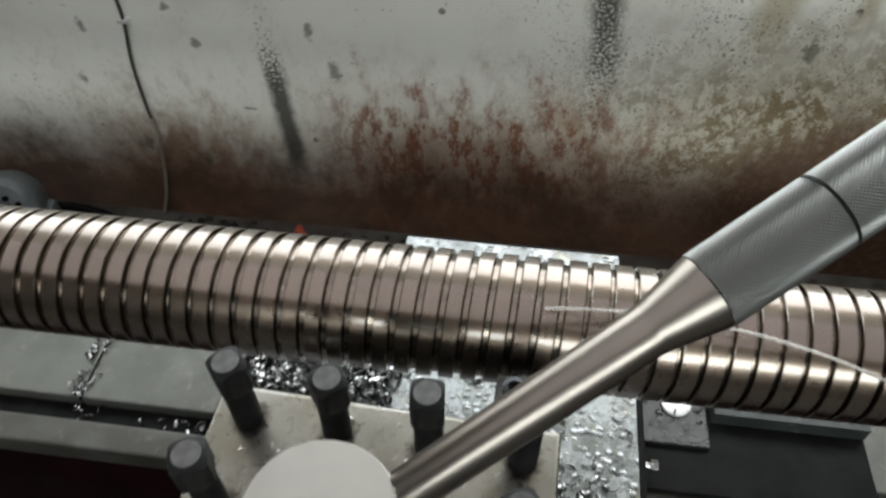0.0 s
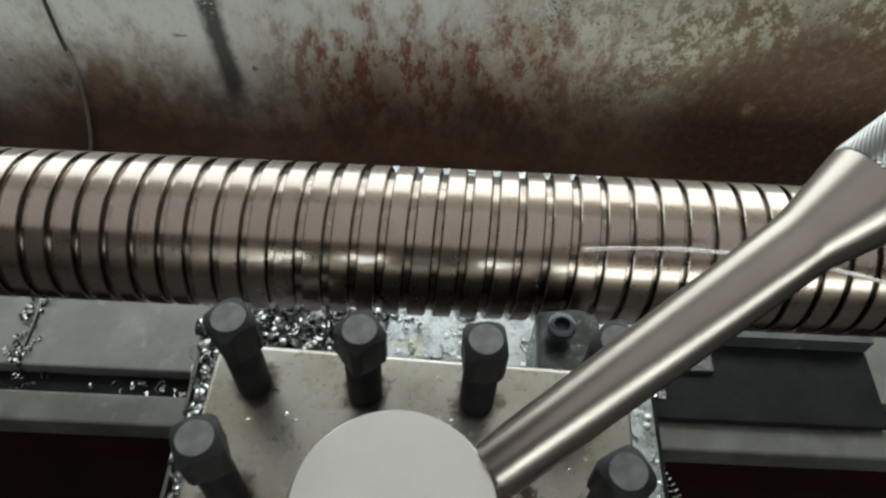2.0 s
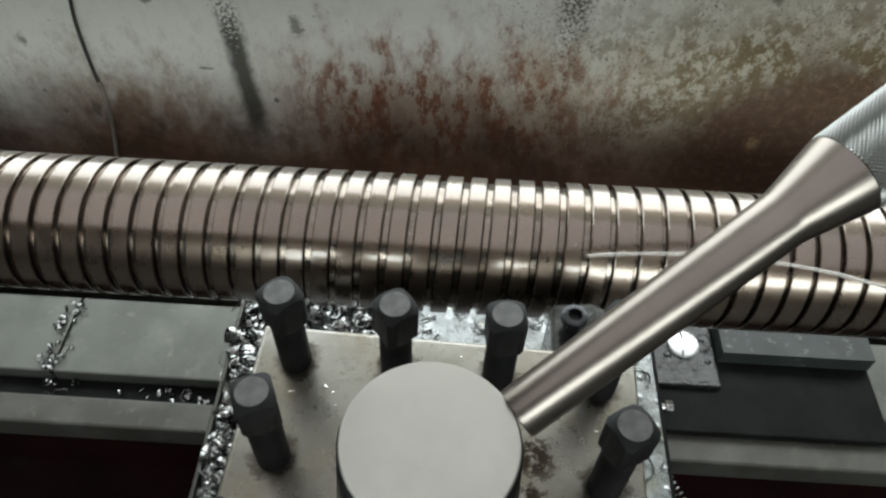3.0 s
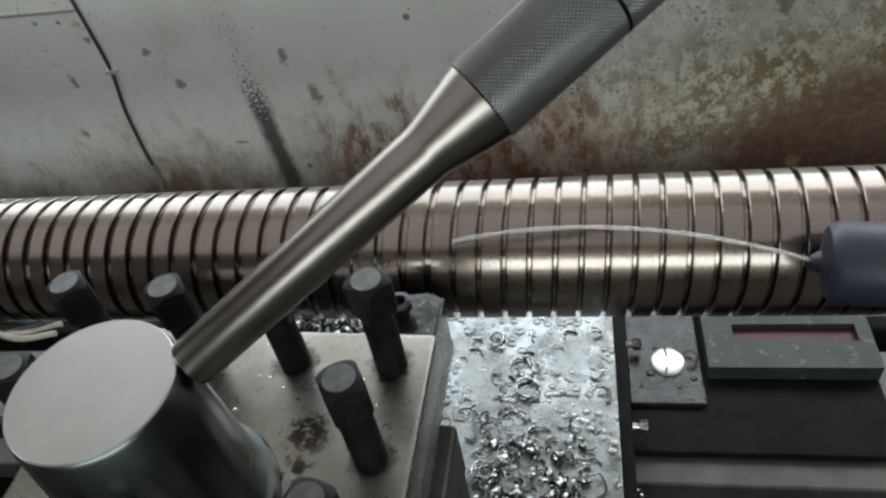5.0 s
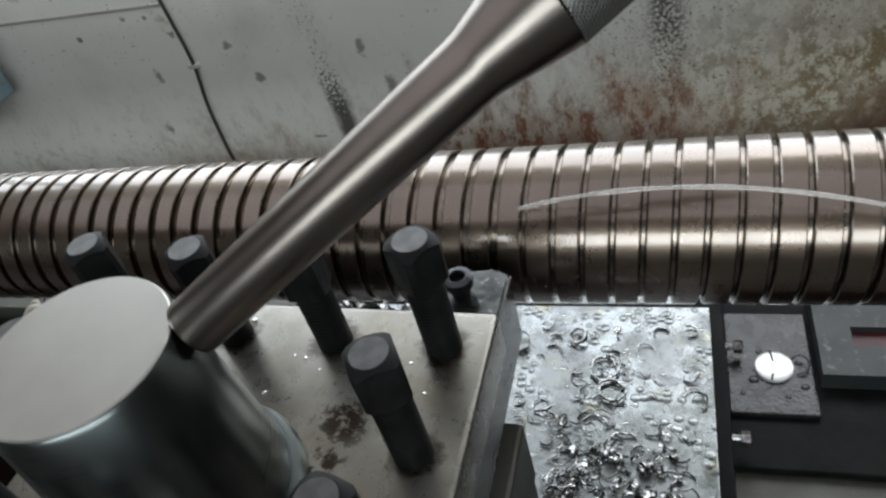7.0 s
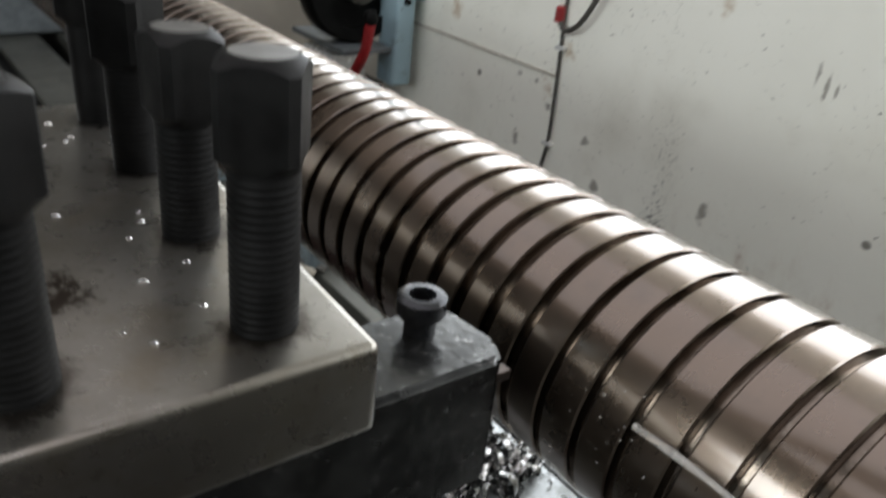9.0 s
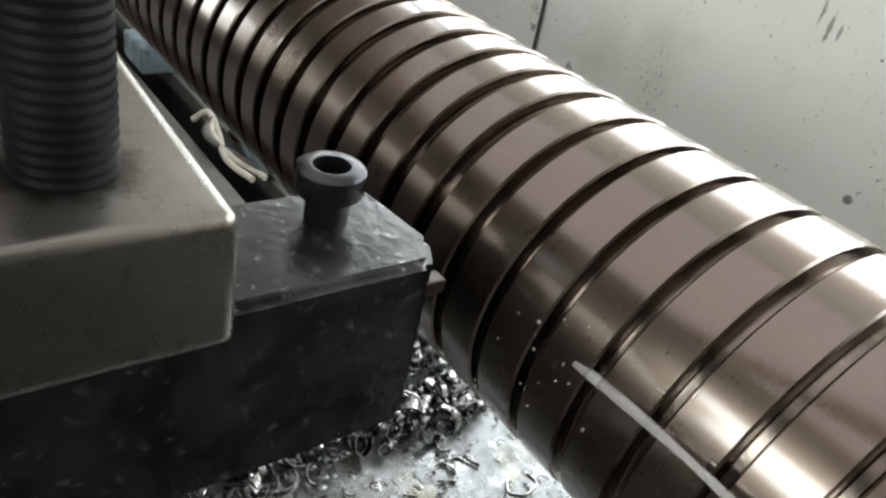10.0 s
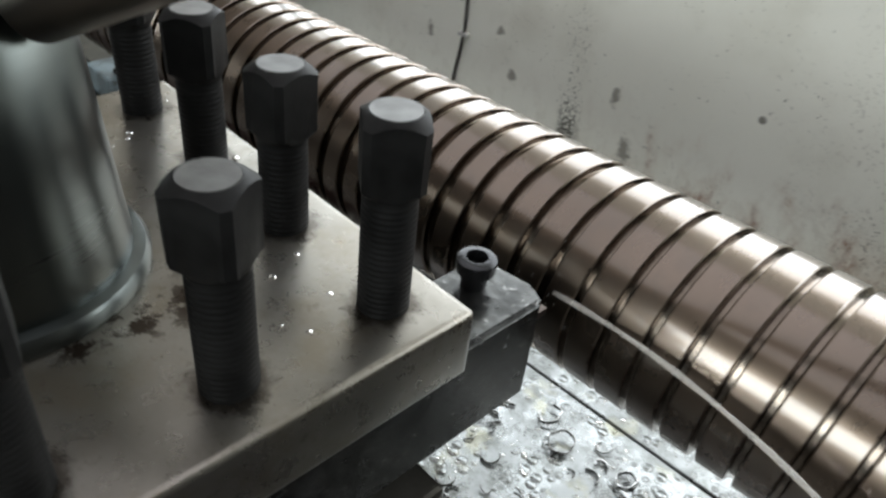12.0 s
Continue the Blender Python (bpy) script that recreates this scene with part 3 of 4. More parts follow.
def saddle_wing():
    ob = riding(thing("saddle_wing", pose(0, 0, Z), "grey-green saddle wing with a red slot on an oily black base", "saddle wing"))
    part("base", box(0.286, 0.600, 0.308, 0.56, -0.4865, -0.478, 0.002), M_BLACK, ob, "oily black way cover")
    block = bmesh.new()
    for x0, x1, y0, y1 in ((0.389, 0.600, 0.418, 0.461), (0.389, 0.600, 0.489, 0.548), (0.389, 0.427, 0.461, 0.489), (0.582, 0.600, 0.461, 0.489)):
        add_box(block, x0, x1, y0, y1, -0.478, -0.452)
    part("block", block, M_BLOCK, ob, "grey-green painted block")
    part("slot", box(0.427, 0.582, 0.461, 0.489, -0.4775, -0.462), M_SLOT, ob, "dark red slot bottom")
    part("cover_plate", box(0.287, 0.383, 0.373, 0.524, -0.478, -0.470, 0.002), M_WETBLACK, ob, "wet black cover plate")
    cap = lathe([(0, -0.002), (0.0215, -0.002), (0.0215, 0.0022), (0.0205, 0.003), (0.0165, 0.0034), (0, 0.004)], 40)
    for x, y, r in ((0.316, 0.420, 0.006), (0.368, 0.446, 0.004), (0.325, 0.462, 0.004), (0.371, 0.412, 0.005), (0.303, 0.400, 0.003), (0.352, 0.398, 0.0035)):
        part("water_drop", lathe([(r, 0.0), (r * 0.85, r * 0.22), (r * 0.5, r * 0.36), (0, r * 0.4)][::-1], 16), M_WETBLACK, ob, "bead of coolant", 60, pose(x, y, -0.4702))
    lid = part("oil_cap", cap, M_WHITE, ob, "round white metal oil cap", 40, pose(0.340, 0.438, -0.468))
    part("lid_notch", box(-0.0012, 0.0012, 0.006, 0.0225, 0.0034, 0.0045, 0.0004), M_BLACK, lid, "dark notch", at=pose(0, 0, 0, 0, 0, 8))
    part("lid_notch", box(-0.0012, 0.0012, -0.0225, -0.012, 0.0034, 0.0045, 0.0004), M_BLACK, lid, "dark notch", at=pose(0, 0, 0, 0, 0, -12))
    spring = curve_points([(0.018, 0.010, 0.0), (0.028, 0.014, 0.006), (0.037, 0.008, 0.006), (0.036, -0.006, 0.003), (0.024, -0.010, 0.0)])
    part("wire_catch", tube(spring, 0.0011, 8), M_WETBLACK, lid, "thin bent wire catch", 60)


saddle_wing()


def tool_slide():
    ob = riding(thing("compound_slide", pose(0, 0, Z, 0, 0, TURN_POST), "dark oiled compound slide under the tool post", "compound slide"))
    part("swivel", lathe([(0, -0.387), (0.125, -0.387), (0.125, -0.345), (0.118, -0.338), (0, -0.338)], 64), M_POSTDARK, ob, smooth=40)
    part("lower_slide", box(-0.095, 0.095, -0.24, 0.118, -0.338, -0.265, 0.004), M_POSTDARK, ob)
    part("upper_slide", box(-0.118, 0.122, -0.26, 0.124, -0.265, -0.178, 0.005), M_POSTDARK, ob, "brown-stained steel slide")


tool_slide()


def bolt_meshes():
    """A square-headed clamp bolt: chamfered head, neck and threaded shank."""
    head = bmesh.new()
    w, r = 0.0112, 0.0099
    rows = []
    for kind in ("neck", "under", "square", "round", "inner"):
        ring = []
        for k in range(24):
            a = 2 * math.pi * k / 24 + math.pi / 24
            c, q = math.cos(a), math.sin(a)
            sq = min(w / max(abs(c), abs(q)), w * 1.34)
            rad, z = {"neck": (0.0101, 0.0455), "under": (sq * 0.985, 0.0490), "square": (sq, 0.0755 - (sq - r) * 0.75), "round": (r, 0.0755), "inner": (0.0090, 0.0757)}[kind]
            ring.append(head.verts.new((rad * c, rad * q, z)))
        rows.append(ring)
    for a, b in zip(rows, rows[1:]):
        for k in range(24):
            head.faces.new((a[k], a[(k + 1) % 24], b[(k + 1) % 24], b[k]))
    head.faces.new(rows[0][::-1])
    face = lathe([(0.0, 0.07575), (0.0086, 0.0759), (0.0089, 0.0759), (0.0089, 0.0740), (0.0, 0.0740)][::-1], 24)
    shank = []
    z = -0.006
    while z < 0.044:
        shank += [(0.0098, z), (0.0102, z + 0.0009), (0.0102, z + 0.0013), (0.0098, z + 0.0022)]
        z += 0.0025
    shank = lathe([(0, -0.006)] + shank + [(0.0103, 0.0455), (0, 0.0455)], 24)
    return mesh_of(head, "head", M_BOLT, 30), mesh_of(face, "face", M_BOLTTOP, 30), mesh_of(shank, "shank", M_BOLT, 50)


def tool_post():
    post = riding(thing("tool_post", pose(0, 0, Z, 0, 0, TURN_POST), "worn square four-way steel tool post with twelve clamp bolts", "tool post"))
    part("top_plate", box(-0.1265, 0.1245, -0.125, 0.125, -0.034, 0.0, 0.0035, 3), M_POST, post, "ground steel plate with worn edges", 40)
    part("core", box(-0.086, 0.086, -0.086, 0.086, -0.118, -0.034), M_POSTDARK, post, "dark oiled core")
    part("bottom_plate", box(-0.1255, 0.1235, -0.124, 0.124, -0.178, -0.112, 0.003), M_POSTDARK, post, "dark oiled steel plate")
    head, face, shank = bolt_meshes()
    rng = random.Random(4)
    s = 0.066
    spots = [(i, j) for i in range(4) for j in range(4) if i in (0, 3) or j in (0, 3)]
    lift = {(0, 3): 0.0, (1, 3): -0.002, (2, 3): -0.003, (3, 3): 0.0055, (3, 2): 0.004, (0, 2): 0.002}
    spin = {(0, 3): 45, (1, 3): 40, (2, 3): 8, (3, 3): 55, (3, 2): 32, (0, 2): 25}
    for i, j in spots:
        bolt = new("clamp_bolt", shank)
        bolt.parent = post
        bolt.matrix_basis = pose((i - 1.5) * s, (j - 1.5) * s, lift.get((i, j), rng.uniform(-0.004, 0.004)), rng.uniform(-0.8, 0.8), rng.uniform(-0.8, 0.8), spin.get((i, j), rng.uniform(0, 90)))
        bolt["label"] = "blackened square-headed clamp bolt"
        for name, data in (("head", head), ("face", face)):
            piece = new(name, data)
            piece.parent = bolt
    return post


tool_post()


def clamp_lever():
    ob = riding(thing("clamp_lever", pose(-0.003, -0.004, Z), "bright steel clamping knob with a long polished lever", "clamp lever"))
    part("base_ring", lathe([(0.040, 0.0003), (0.0545, 0.0003), (0.0548, 0.004), (0.053, 0.007), (0.0475, 0.008), (0.040, 0.008)], 64), M_KNOB, ob, smooth=40)
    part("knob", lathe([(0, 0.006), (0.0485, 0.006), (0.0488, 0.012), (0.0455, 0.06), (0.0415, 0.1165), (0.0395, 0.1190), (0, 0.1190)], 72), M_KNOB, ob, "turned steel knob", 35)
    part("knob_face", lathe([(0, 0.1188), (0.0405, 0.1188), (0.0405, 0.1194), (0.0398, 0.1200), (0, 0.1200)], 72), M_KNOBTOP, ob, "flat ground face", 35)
    a, b = Vector((0.0364, 0.0163, 0.1103)) - Vector((-0.003, -0.004, 0)), Vector((0.1605, 0.0950, 0.1785)) - Vector((-0.003, -0.004, 0))
    m = along(a, b)
    arm = part("arm", lathe([(0, 0), (0.0122, 0), (0.0128, 0.0015), (0.0141, 0.151), (0.0145, 0.155), (0.0208, 0.184), (0.0212, 0.187), (0, 0.187)], 48), M_LEVER, ob, "polished tapered steel arm", 30, m)
    grip = bmesh.new()
    n, rows_n, r = 60, 104, 0.0208

    def spot(i, k, rise):
        a = 2 * math.pi * (k + 0.5 * (i % 2)) / n
        return grip.verts.new(((r + rise) * math.cos(a), (r + rise) * math.sin(a), 0.187 + 0.123 * i / rows_n))

    low = [[spot(i, k, 0.0) for k in range(n)] for i in range(rows_n + 1)]
    for i in range(1, rows_n):
        for k in range(n):
            # a small pyramid between two neighbours of one row and the points above and below it
            left, right = low[i][k], low[i][(k + 1) % n]
            q = (k + i % 2) % n
            under, over = low[i - 1][q], low[i + 1][q]
            a = 2 * math.pi * (k + 0.5 * (i % 2) + 0.5) / n
            tip = grip.verts.new(((r + 0.0009) * math.cos(a), (r + 0.0009) * math.sin(a), 0.187 + 0.123 * i / rows_n))
            for p, w in ((left, under), (under, right), (right, over), (over, left)):
                grip.faces.new((p, w, tip))
    part("grip", grip, M_KNURL, arm, "finely knurled grip", at=Matrix.Identity(4))
    part("ring", lathe([(0.0195, 0.257), (0.0217, 0.257), (0.0217, 0.2588), (0.0195, 0.2588)], 48), M_BLACK, arm, "dark groove round the grip", 30)
    part("end_cap", lathe([(0, 0.310), (0.0213, 0.310), (0.0195, 0.315), (0, 0.317)], 48), M_LEVER, arm, smooth=40)


clamp_lever()


def tool_holder():
    ob = riding(thing("tool_holder", pose(0, 0, Z, 0, 0, TURN_POST), "wet dark threading tool holder with a socket screw", "tool holder"))
    bar = bmesh.new()
    top = [(0.073, 0.02), (0.073, 0.184), (0.105, 0.189), (0.1165, 0.183), (0.1165, 0.02)]
    lo = [bar.verts.new((x, y, -0.092)) for x, y in top]
    hi = [bar.verts.new((x, y, -0.0305)) for x, y in top]
    bar.faces.new(lo[::-1])
    bar.faces.new(hi)
    for k in range(5):
        bar.faces.new((lo[k], lo[(k + 1) % 5], hi[(k + 1) % 5], hi[k]))
    bmesh.ops.bevel(bar, geom=bar.edges[:], offset=0.0024, segments=2, affect="EDGES")
    part("shank", bar, M_HOLDER, ob, "wet forged steel bar", 40)
    part("insert", box(0.1095, 0.1150, 0.183, 0.1900, -0.0440, -0.0395, 0.0008), M_CARBIDE, ob, "small carbide insert")
    screw = lathe([(0.0, -0.031), (0.0062, -0.031), (0.0062, -0.0188), (0.0090, -0.0182), (0.0095, -0.0172), (0.0095, -0.0112), (0.0082, -0.0102), (0.0052, -0.0102), (0.0050, -0.0165), (0, -0.0168)], 32)
    part("socket_screw", screw, M_CAP, ob, "black socket head screw, part unscrewed", 40, pose(0.088, 0.165, -0.004))


tool_holder()


# ---- coolant ----
STREAM, SPLASH = [], []


def coolant_line():
    """The nozzle and its jet, which swing together round the place where the jet meets the screw."""
    end, start, sag = Vector((0.125, 0.2215, -0.012)), Vector((0.366, 0.190, -0.004)), 0.021
    d = (start - end).normalized()
    hose = thing("coolant_nozzle", pose(*(end + Vector((0, 0, Z)))), "dark blue rubber coolant nozzle", "nozzle")
    far = start - end
    part("mouth", lathe([(0.004, -0.006), (0.008, 0.0), (0.024, 0.004), (0.028, 0.010), (0.028, 0.055), (0, 0.055)], 32), M_RUBBER, hose, smooth=40, at=along(far, far + d))
    run = curve_points([far + d * 0.025, far + d * 0.09, far + d * 0.15 + Vector((0, 0.0, -0.03)), far + Vector((0.26, 0.0, -0.20)), far + Vector((0.28, 0.0, -0.40))])
    part("hose", tube(run, 0.021, 20), M_RUBBER, hose, "dark rubber hose", 50)
    jet = thing("coolant_stream", pose(*(end + Vector((0, 0, Z)))), "thin milky jet of coolant falling on the tool", "coolant stream")
    pts = [far * u + Vector((0, 0, 4 * sag * u * (1 - u))) for u in [1.3 * k / 40 for k in range(41)]]
    part("jet", tube(pts, [0.00135 + 0.0003 * math.sin(k * 0.9) * (1 - k / 40) for k in range(41)], 10), M_COOLANT, jet, smooth=60)
    rng = random.Random(8)
    for k in range(7):
        bm = bmesh.new()
        bmesh.ops.create_icosphere(bm, subdivisions=1, radius=rng.uniform(0.0002, 0.0005))
        part("droplet", bm, M_COOLANT, jet, smooth=180, at=pose(rng.gauss(0.0, 0.009), -0.002 - abs(rng.gauss(0, 0.006)), rng.gauss(-0.010, 0.014)))
    STREAM.extend((hose, jet))
    # thin sheets that the jet throws round the screw, built about the screw's axis with the jet meeting it at -y
    splash = thing("coolant_splash", pose(end.x, YS, Z + ZS), "thin milky coolant splash running round the turning screw", "coolant splash")
    for k in range(18):
        bm = bmesh.new()
        bmesh.ops.create_icosphere(bm, subdivisions=1, radius=rng.uniform(0.0003, 0.0008))
        a, rr = radians(rng.uniform(-22, 85)), RS + abs(rng.gauss(0.002, 0.006))
        part("droplet", bm, M_FILM, splash, smooth=180, at=pose(rng.gauss(-0.012, 0.014), -rr * math.cos(a), -rr * math.sin(a)))
    SPLASH.append(splash)


coolant_line()


# ---- chips ----
def add_curl(bm, at, r, turns, pitch, width, thick, n, rng, open_out=0.0):
    """A ribbon of swarf wound into a coil."""
    prev, wob = None, rng.uniform(0, 6.3)
    for k in range(n + 1):
        u = k / n
        a = 2 * math.pi * turns * u
        rr = r * (1 + open_out * u + 0.09 * math.sin(2.3 * a + wob) + 0.05 * math.sin(5.1 * a))
        c, s = math.cos(a), math.sin(a)
        z = pitch * turns * u
        ring = [bm.verts.new(at @ Vector(((rr + dr) * c, (rr + dr) * s, z + dz))) for dr, dz in ((0, 0), (thick, 0), (thick, width), (0, width))]
        if prev:
            for q in range(4):
                bm.faces.new((prev[q], prev[(q + 1) % 4], ring[(q + 1) % 4], ring[q]))
        else:
            bm.faces.new(ring[::-1])
        prev = ring
    bm.faces.new(prev)


def random_curl(bm, x, y, z, rng, size=1.0, flat=0.3):
    r = size * rng.uniform(0.0025, 0.0065)
    kind = rng.random()
    turns = rng.uniform(0.5, 1.2) if kind < 0.45 else rng.uniform(1.2, 3.2)
    width = size * rng.uniform(0.0018, 0.0036)
    tilt = rng.uniform(60, 100) if rng.random() > flat else rng.uniform(0, 22)
    if tilt < 50:
        r, turns, width = r * 1.3, rng.uniform(0.25, 0.7), width * 0.9
    m = Matrix.Translation((x, y, z + (r * 0.9 if tilt > 50 else 0.0005))) @ pose(0, 0, 0, tilt, 0, rng.uniform(0, 360)) @ pose(0, 0, 0, 0, 0, rng.uniform(0, 360))
    add_curl(bm, m, r, turns, width * rng.uniform(0.5, 1.3), width, 0.0006 * size, max(8, int(turns * 10)), rng, rng.uniform(-0.2, 0.5))


def chip_heap(name, label, spots, seed):
    """spots: x0, x1, y0, y1, base, height, count, size, share lying flat."""
    rng, bm = random.Random(seed), bmesh.new()
    for x0, x1, y0, y1, base, height, count, size, flat in spots:
        for _ in range(count):
            u, w = rng.random(), rng.random()
            hill = math.sin(math.pi * u) ** 0.7 * math.sin(math.pi * w) ** 0.7
            random_curl(bm, x0 + (x1 - x0) * u, y0 + (y1 - y0) * w, base + rng.random() ** 1.4 * height * hill, rng, size, flat)
    ob = part(name, bm, M_CHIP, None, "", 50, pose(0, 0, Z))
    return riding(tagged(ob, label, "metal chips", kind="stuff"))


chip_heap("chip_pile", "heaped bright and dark steel chips by the tool post", [
    (-0.25, -0.06, 0.22, 0.45, -0.386, 0.07, 430, 1.7, 0.3), (-0.262, -0.20, -0.10, 0.42, -0.386, 0.045, 240, 1.6, 0.3), (-0.105, -0.07, 0.16, 0.46, -0.386, 0.02, 110, 1.2, 0.3), (0.095, 0.235, -0.10, 0.27, -0.3865, 0.010, 360, 1.1, 0.5)], 5)


def loose_chips():
    """Curled chips strewn singly over the plate, each a piece of its own."""
    rng = random.Random(6)
    swarf = riding(thing("steel_chips", pose(0, 0, Z), "curled steel chips strewn in coolant on the plate", "metal chips"))
    kinds = []
    for k in range(24):
        bm = bmesh.new()
        random_curl(bm, 0, 0, 0, rng, rng.uniform(0.85, 1.45), 1.0 if k < 14 else 0.35)
        low = min(v.co.z for v in bm.verts)
        bmesh.ops.translate(bm, verts=bm.verts[:], vec=(0, 0, -low))
        kinds.append(mesh_of(bm, "chip", M_CHIP, 50))
    for x0, x1, y0, y1, height, count, pick in ((0.10, 0.22, 0.04, 0.24, 0.008, 70, kinds), (0.11, 0.25, 0.20, 0.44, 0.0005, 40, kinds[:14]), (0.08, 0.235, -0.18, 0.10, 0.014, 130, kinds), (0.08, 0.14, 0.10, 0.34, 0.002, 30, kinds[:16]), (-0.05, 0.10, 0.27, 0.45, 0.0005, 26, kinds[:16])):
        for _ in range(count):
            chip = new("chip", rng.choice(pick))
            chip.parent = swarf
            chip.matrix_basis = pose(rng.uniform(x0, x1), rng.uniform(y0, y1), -0.3868 + height * rng.random() ** 2, 0, 0, rng.uniform(0, 360))


loose_chips()


def plate_drops():
    """Beads and flat lenses of coolant standing all over the plate, and a few on the tool post."""
    rng, bm = random.Random(31), bmesh.new()
    for x0, x1, y0, y1, count in ((0.09, 0.262, -0.15, 0.45, 400), (-0.06, 0.10, 0.22, 0.455, 150), (0.0, 0.245, 0.47, 0.60, 120)):
        for _ in range(count):
            r = min(0.0055, 0.0008 + rng.expovariate(1 / 0.0009))
            sx, sy = rng.uniform(0.7, 1.3), rng.uniform(0.7, 1.3)
            h = r * rng.uniform(0.22, 0.5)
            lathe([(0, h), (r * 0.55, h * 0.8), (r * 0.88, h * 0.4), (r, 0.0)], 9, bm, pose(rng.uniform(x0, x1), rng.uniform(y0, y1), -0.3868 if y1 < 0.465 else -0.3888, 0, 0, rng.uniform(0, 180)) @ Matrix.Diagonal((sx, sy, 1, 1)))
    for _ in range(20):
        r = rng.uniform(0.0007, 0.0019)
        lathe([(0, r * 0.45), (r * 0.6, r * 0.36), (r * 0.9, r * 0.18), (r, 0.0)], 9, bm, pose(rng.uniform(-0.10, 0.112), rng.uniform(0.052, 0.116), 0.0002))
    ob = part("coolant_drops", bm, M_DROP, None, "", 60, pose(0, 0, Z))
    ob.visible_shadow = False
    riding(tagged(ob, "clear beads of coolant standing on the steel surfaces", "coolant drops", kind="stuff"))


plate_drops()


def single_curls():
    rng = random.Random(11)
    for x, y, r, turns in ((0.150, 0.365, 0.014, 1.3), (0.160, 0.335, 0.012, 1.6), (0.175, 0.27, 0.013, 0.7), (0.05, 0.40, 0.011, 1.2), (0.12, 0.41, 0.009, 1.4), (0.23, 0.21, 0.014, 0.65), (0.145, 0.29, 0.012, 0.7), (0.02, 0.42, 0.010, 0.8)):
        bm = bmesh.new()
        add_curl(bm, pose(0, 0, 0, rng.uniform(-14, 14), rng.uniform(-14, 14), rng.uniform(0, 360)), r, turns, 0.003, 0.0036, 0.0009, 30, rng, 0.2)
        low = min(v.co.z for v in bm.verts)
        ob = part("steel_curl", bm, M_CHIP, None, "", 50, pose(x, y, Z - 0.3868 - low))
        riding(tagged(ob, "large curled steel chip lying on the wet plate", "metal chip", "large curls on the plate"))
    bm = bmesh.new()
    add_curl(bm, along((0.286, 0.252, -0.470), (0.306, 0.206, -0.470)), 0.0055, 9, 0.0072, 0.0018, 0.0006, 120, rng, 0.3)
    riding(tagged(part("steel_spiral", bm, M_CHIP, None, "", 50, pose(0, 0, Z)), "long coiled steel chip hanging off the plate's edge", "metal chip"))
    for x, y, r, turns in ((-0.268, 0.385, 0.017, 0.8), (-0.272, 0.348, 0.012, 1.3), (-0.270, 0.318, 0.010, 1.6)):
        bm = bmesh.new()
        add_curl(bm, pose(0, 0, 0, 38, 14, rng.uniform(0, 360)), r, turns, 0.004, 0.0012, 0.0007, 36, rng, 0.25)
        low = min(v.co.z for v in bm.verts)
        riding(tagged(part("wire_curl", bm, M_CHIP, None, "", 50, pose(x + 0.008, y, Z - 0.384 - low)), "thin wiry steel chip looping over the plate's edge", "metal chip", "wiry chips at the edge"))


single_curls()


def bed_chips():
    rng, bm = random.Random(21), bmesh.new()
    for x0, x1, y0, y1, z, count in ((-0.545, -0.515, 0.34, 0.455, -0.487, 34), (-0.46, -0.27, 0.316, 0.341, -0.506, 16), (-0.72, -0.46, 0.316, 0.341, -0.506, 8)):
        for _ in range(count):
            random_curl(bm, rng.uniform(x0, x1), rng.uniform(y0, y1), z, rng, 0.9)
    tagged(part("bed_chips", bm, M_CHIP, None, "", 50, pose(0, 0, Z)), "stray steel chips along the bed joint and groove", "metal chips", kind="stuff")


bed_chips()


# ---- things behind and at the head of the lathe ----
def pump_motor():
    ob = thing("pump_motor", pose(-1.20, 1.02, 0.0), "grey coolant pump motor with a dark perforated fan cover", "motor")
    m = pose(0, 0, 0.21, 58, 0, 30)
    part("housing", lathe([(0, -0.12), (0.085, -0.12), (0.09, -0.10), (0.09, 0.06), (0, 0.06)], 40), M_MOTOR, ob, smooth=40, at=m)
    cover = part("fan_cover", lathe([(0, 0.058), (0.098, 0.058), (0.098, 0.095), (0.085, 0.112), (0, 0.118)], 40), M_MOTOR, ob, "domed fan cover", 40, m)
    for i in range(-3, 4):
        for j in range(-3, 4):
            if i * i + j * j < 13:
                part("vent", lathe([(0, 0.110), (0.0075, 0.110), (0.0075, 0.119), (0, 0.119)], 8), M_BLACK, cover, at=pose(i * 0.021, j * 0.021, 0.0))
    part("foot", box(-0.07, 0.07, -0.05, 0.10, 0.0, 0.16, 0.005), M_MOTOR, ob)


pump_motor()


def floor_cable():
    pts = curve_points([(-1.28, 1.10, 0.10), (-1.18, 1.16, 0.09), (-1.06, 1.18, 0.05), (-0.98, 1.15, 0.012), (-0.94, 1.05, 0.010), (-0.93, 0.90, 0.010)])
    ob = thing("motor_cable", pose(0, 0, 0), "black cable running down from the pump motor", "cable")
    part("sheath", tube(pts, 0.012, 10), M_BLACK, ob, smooth=60)


floor_cable()


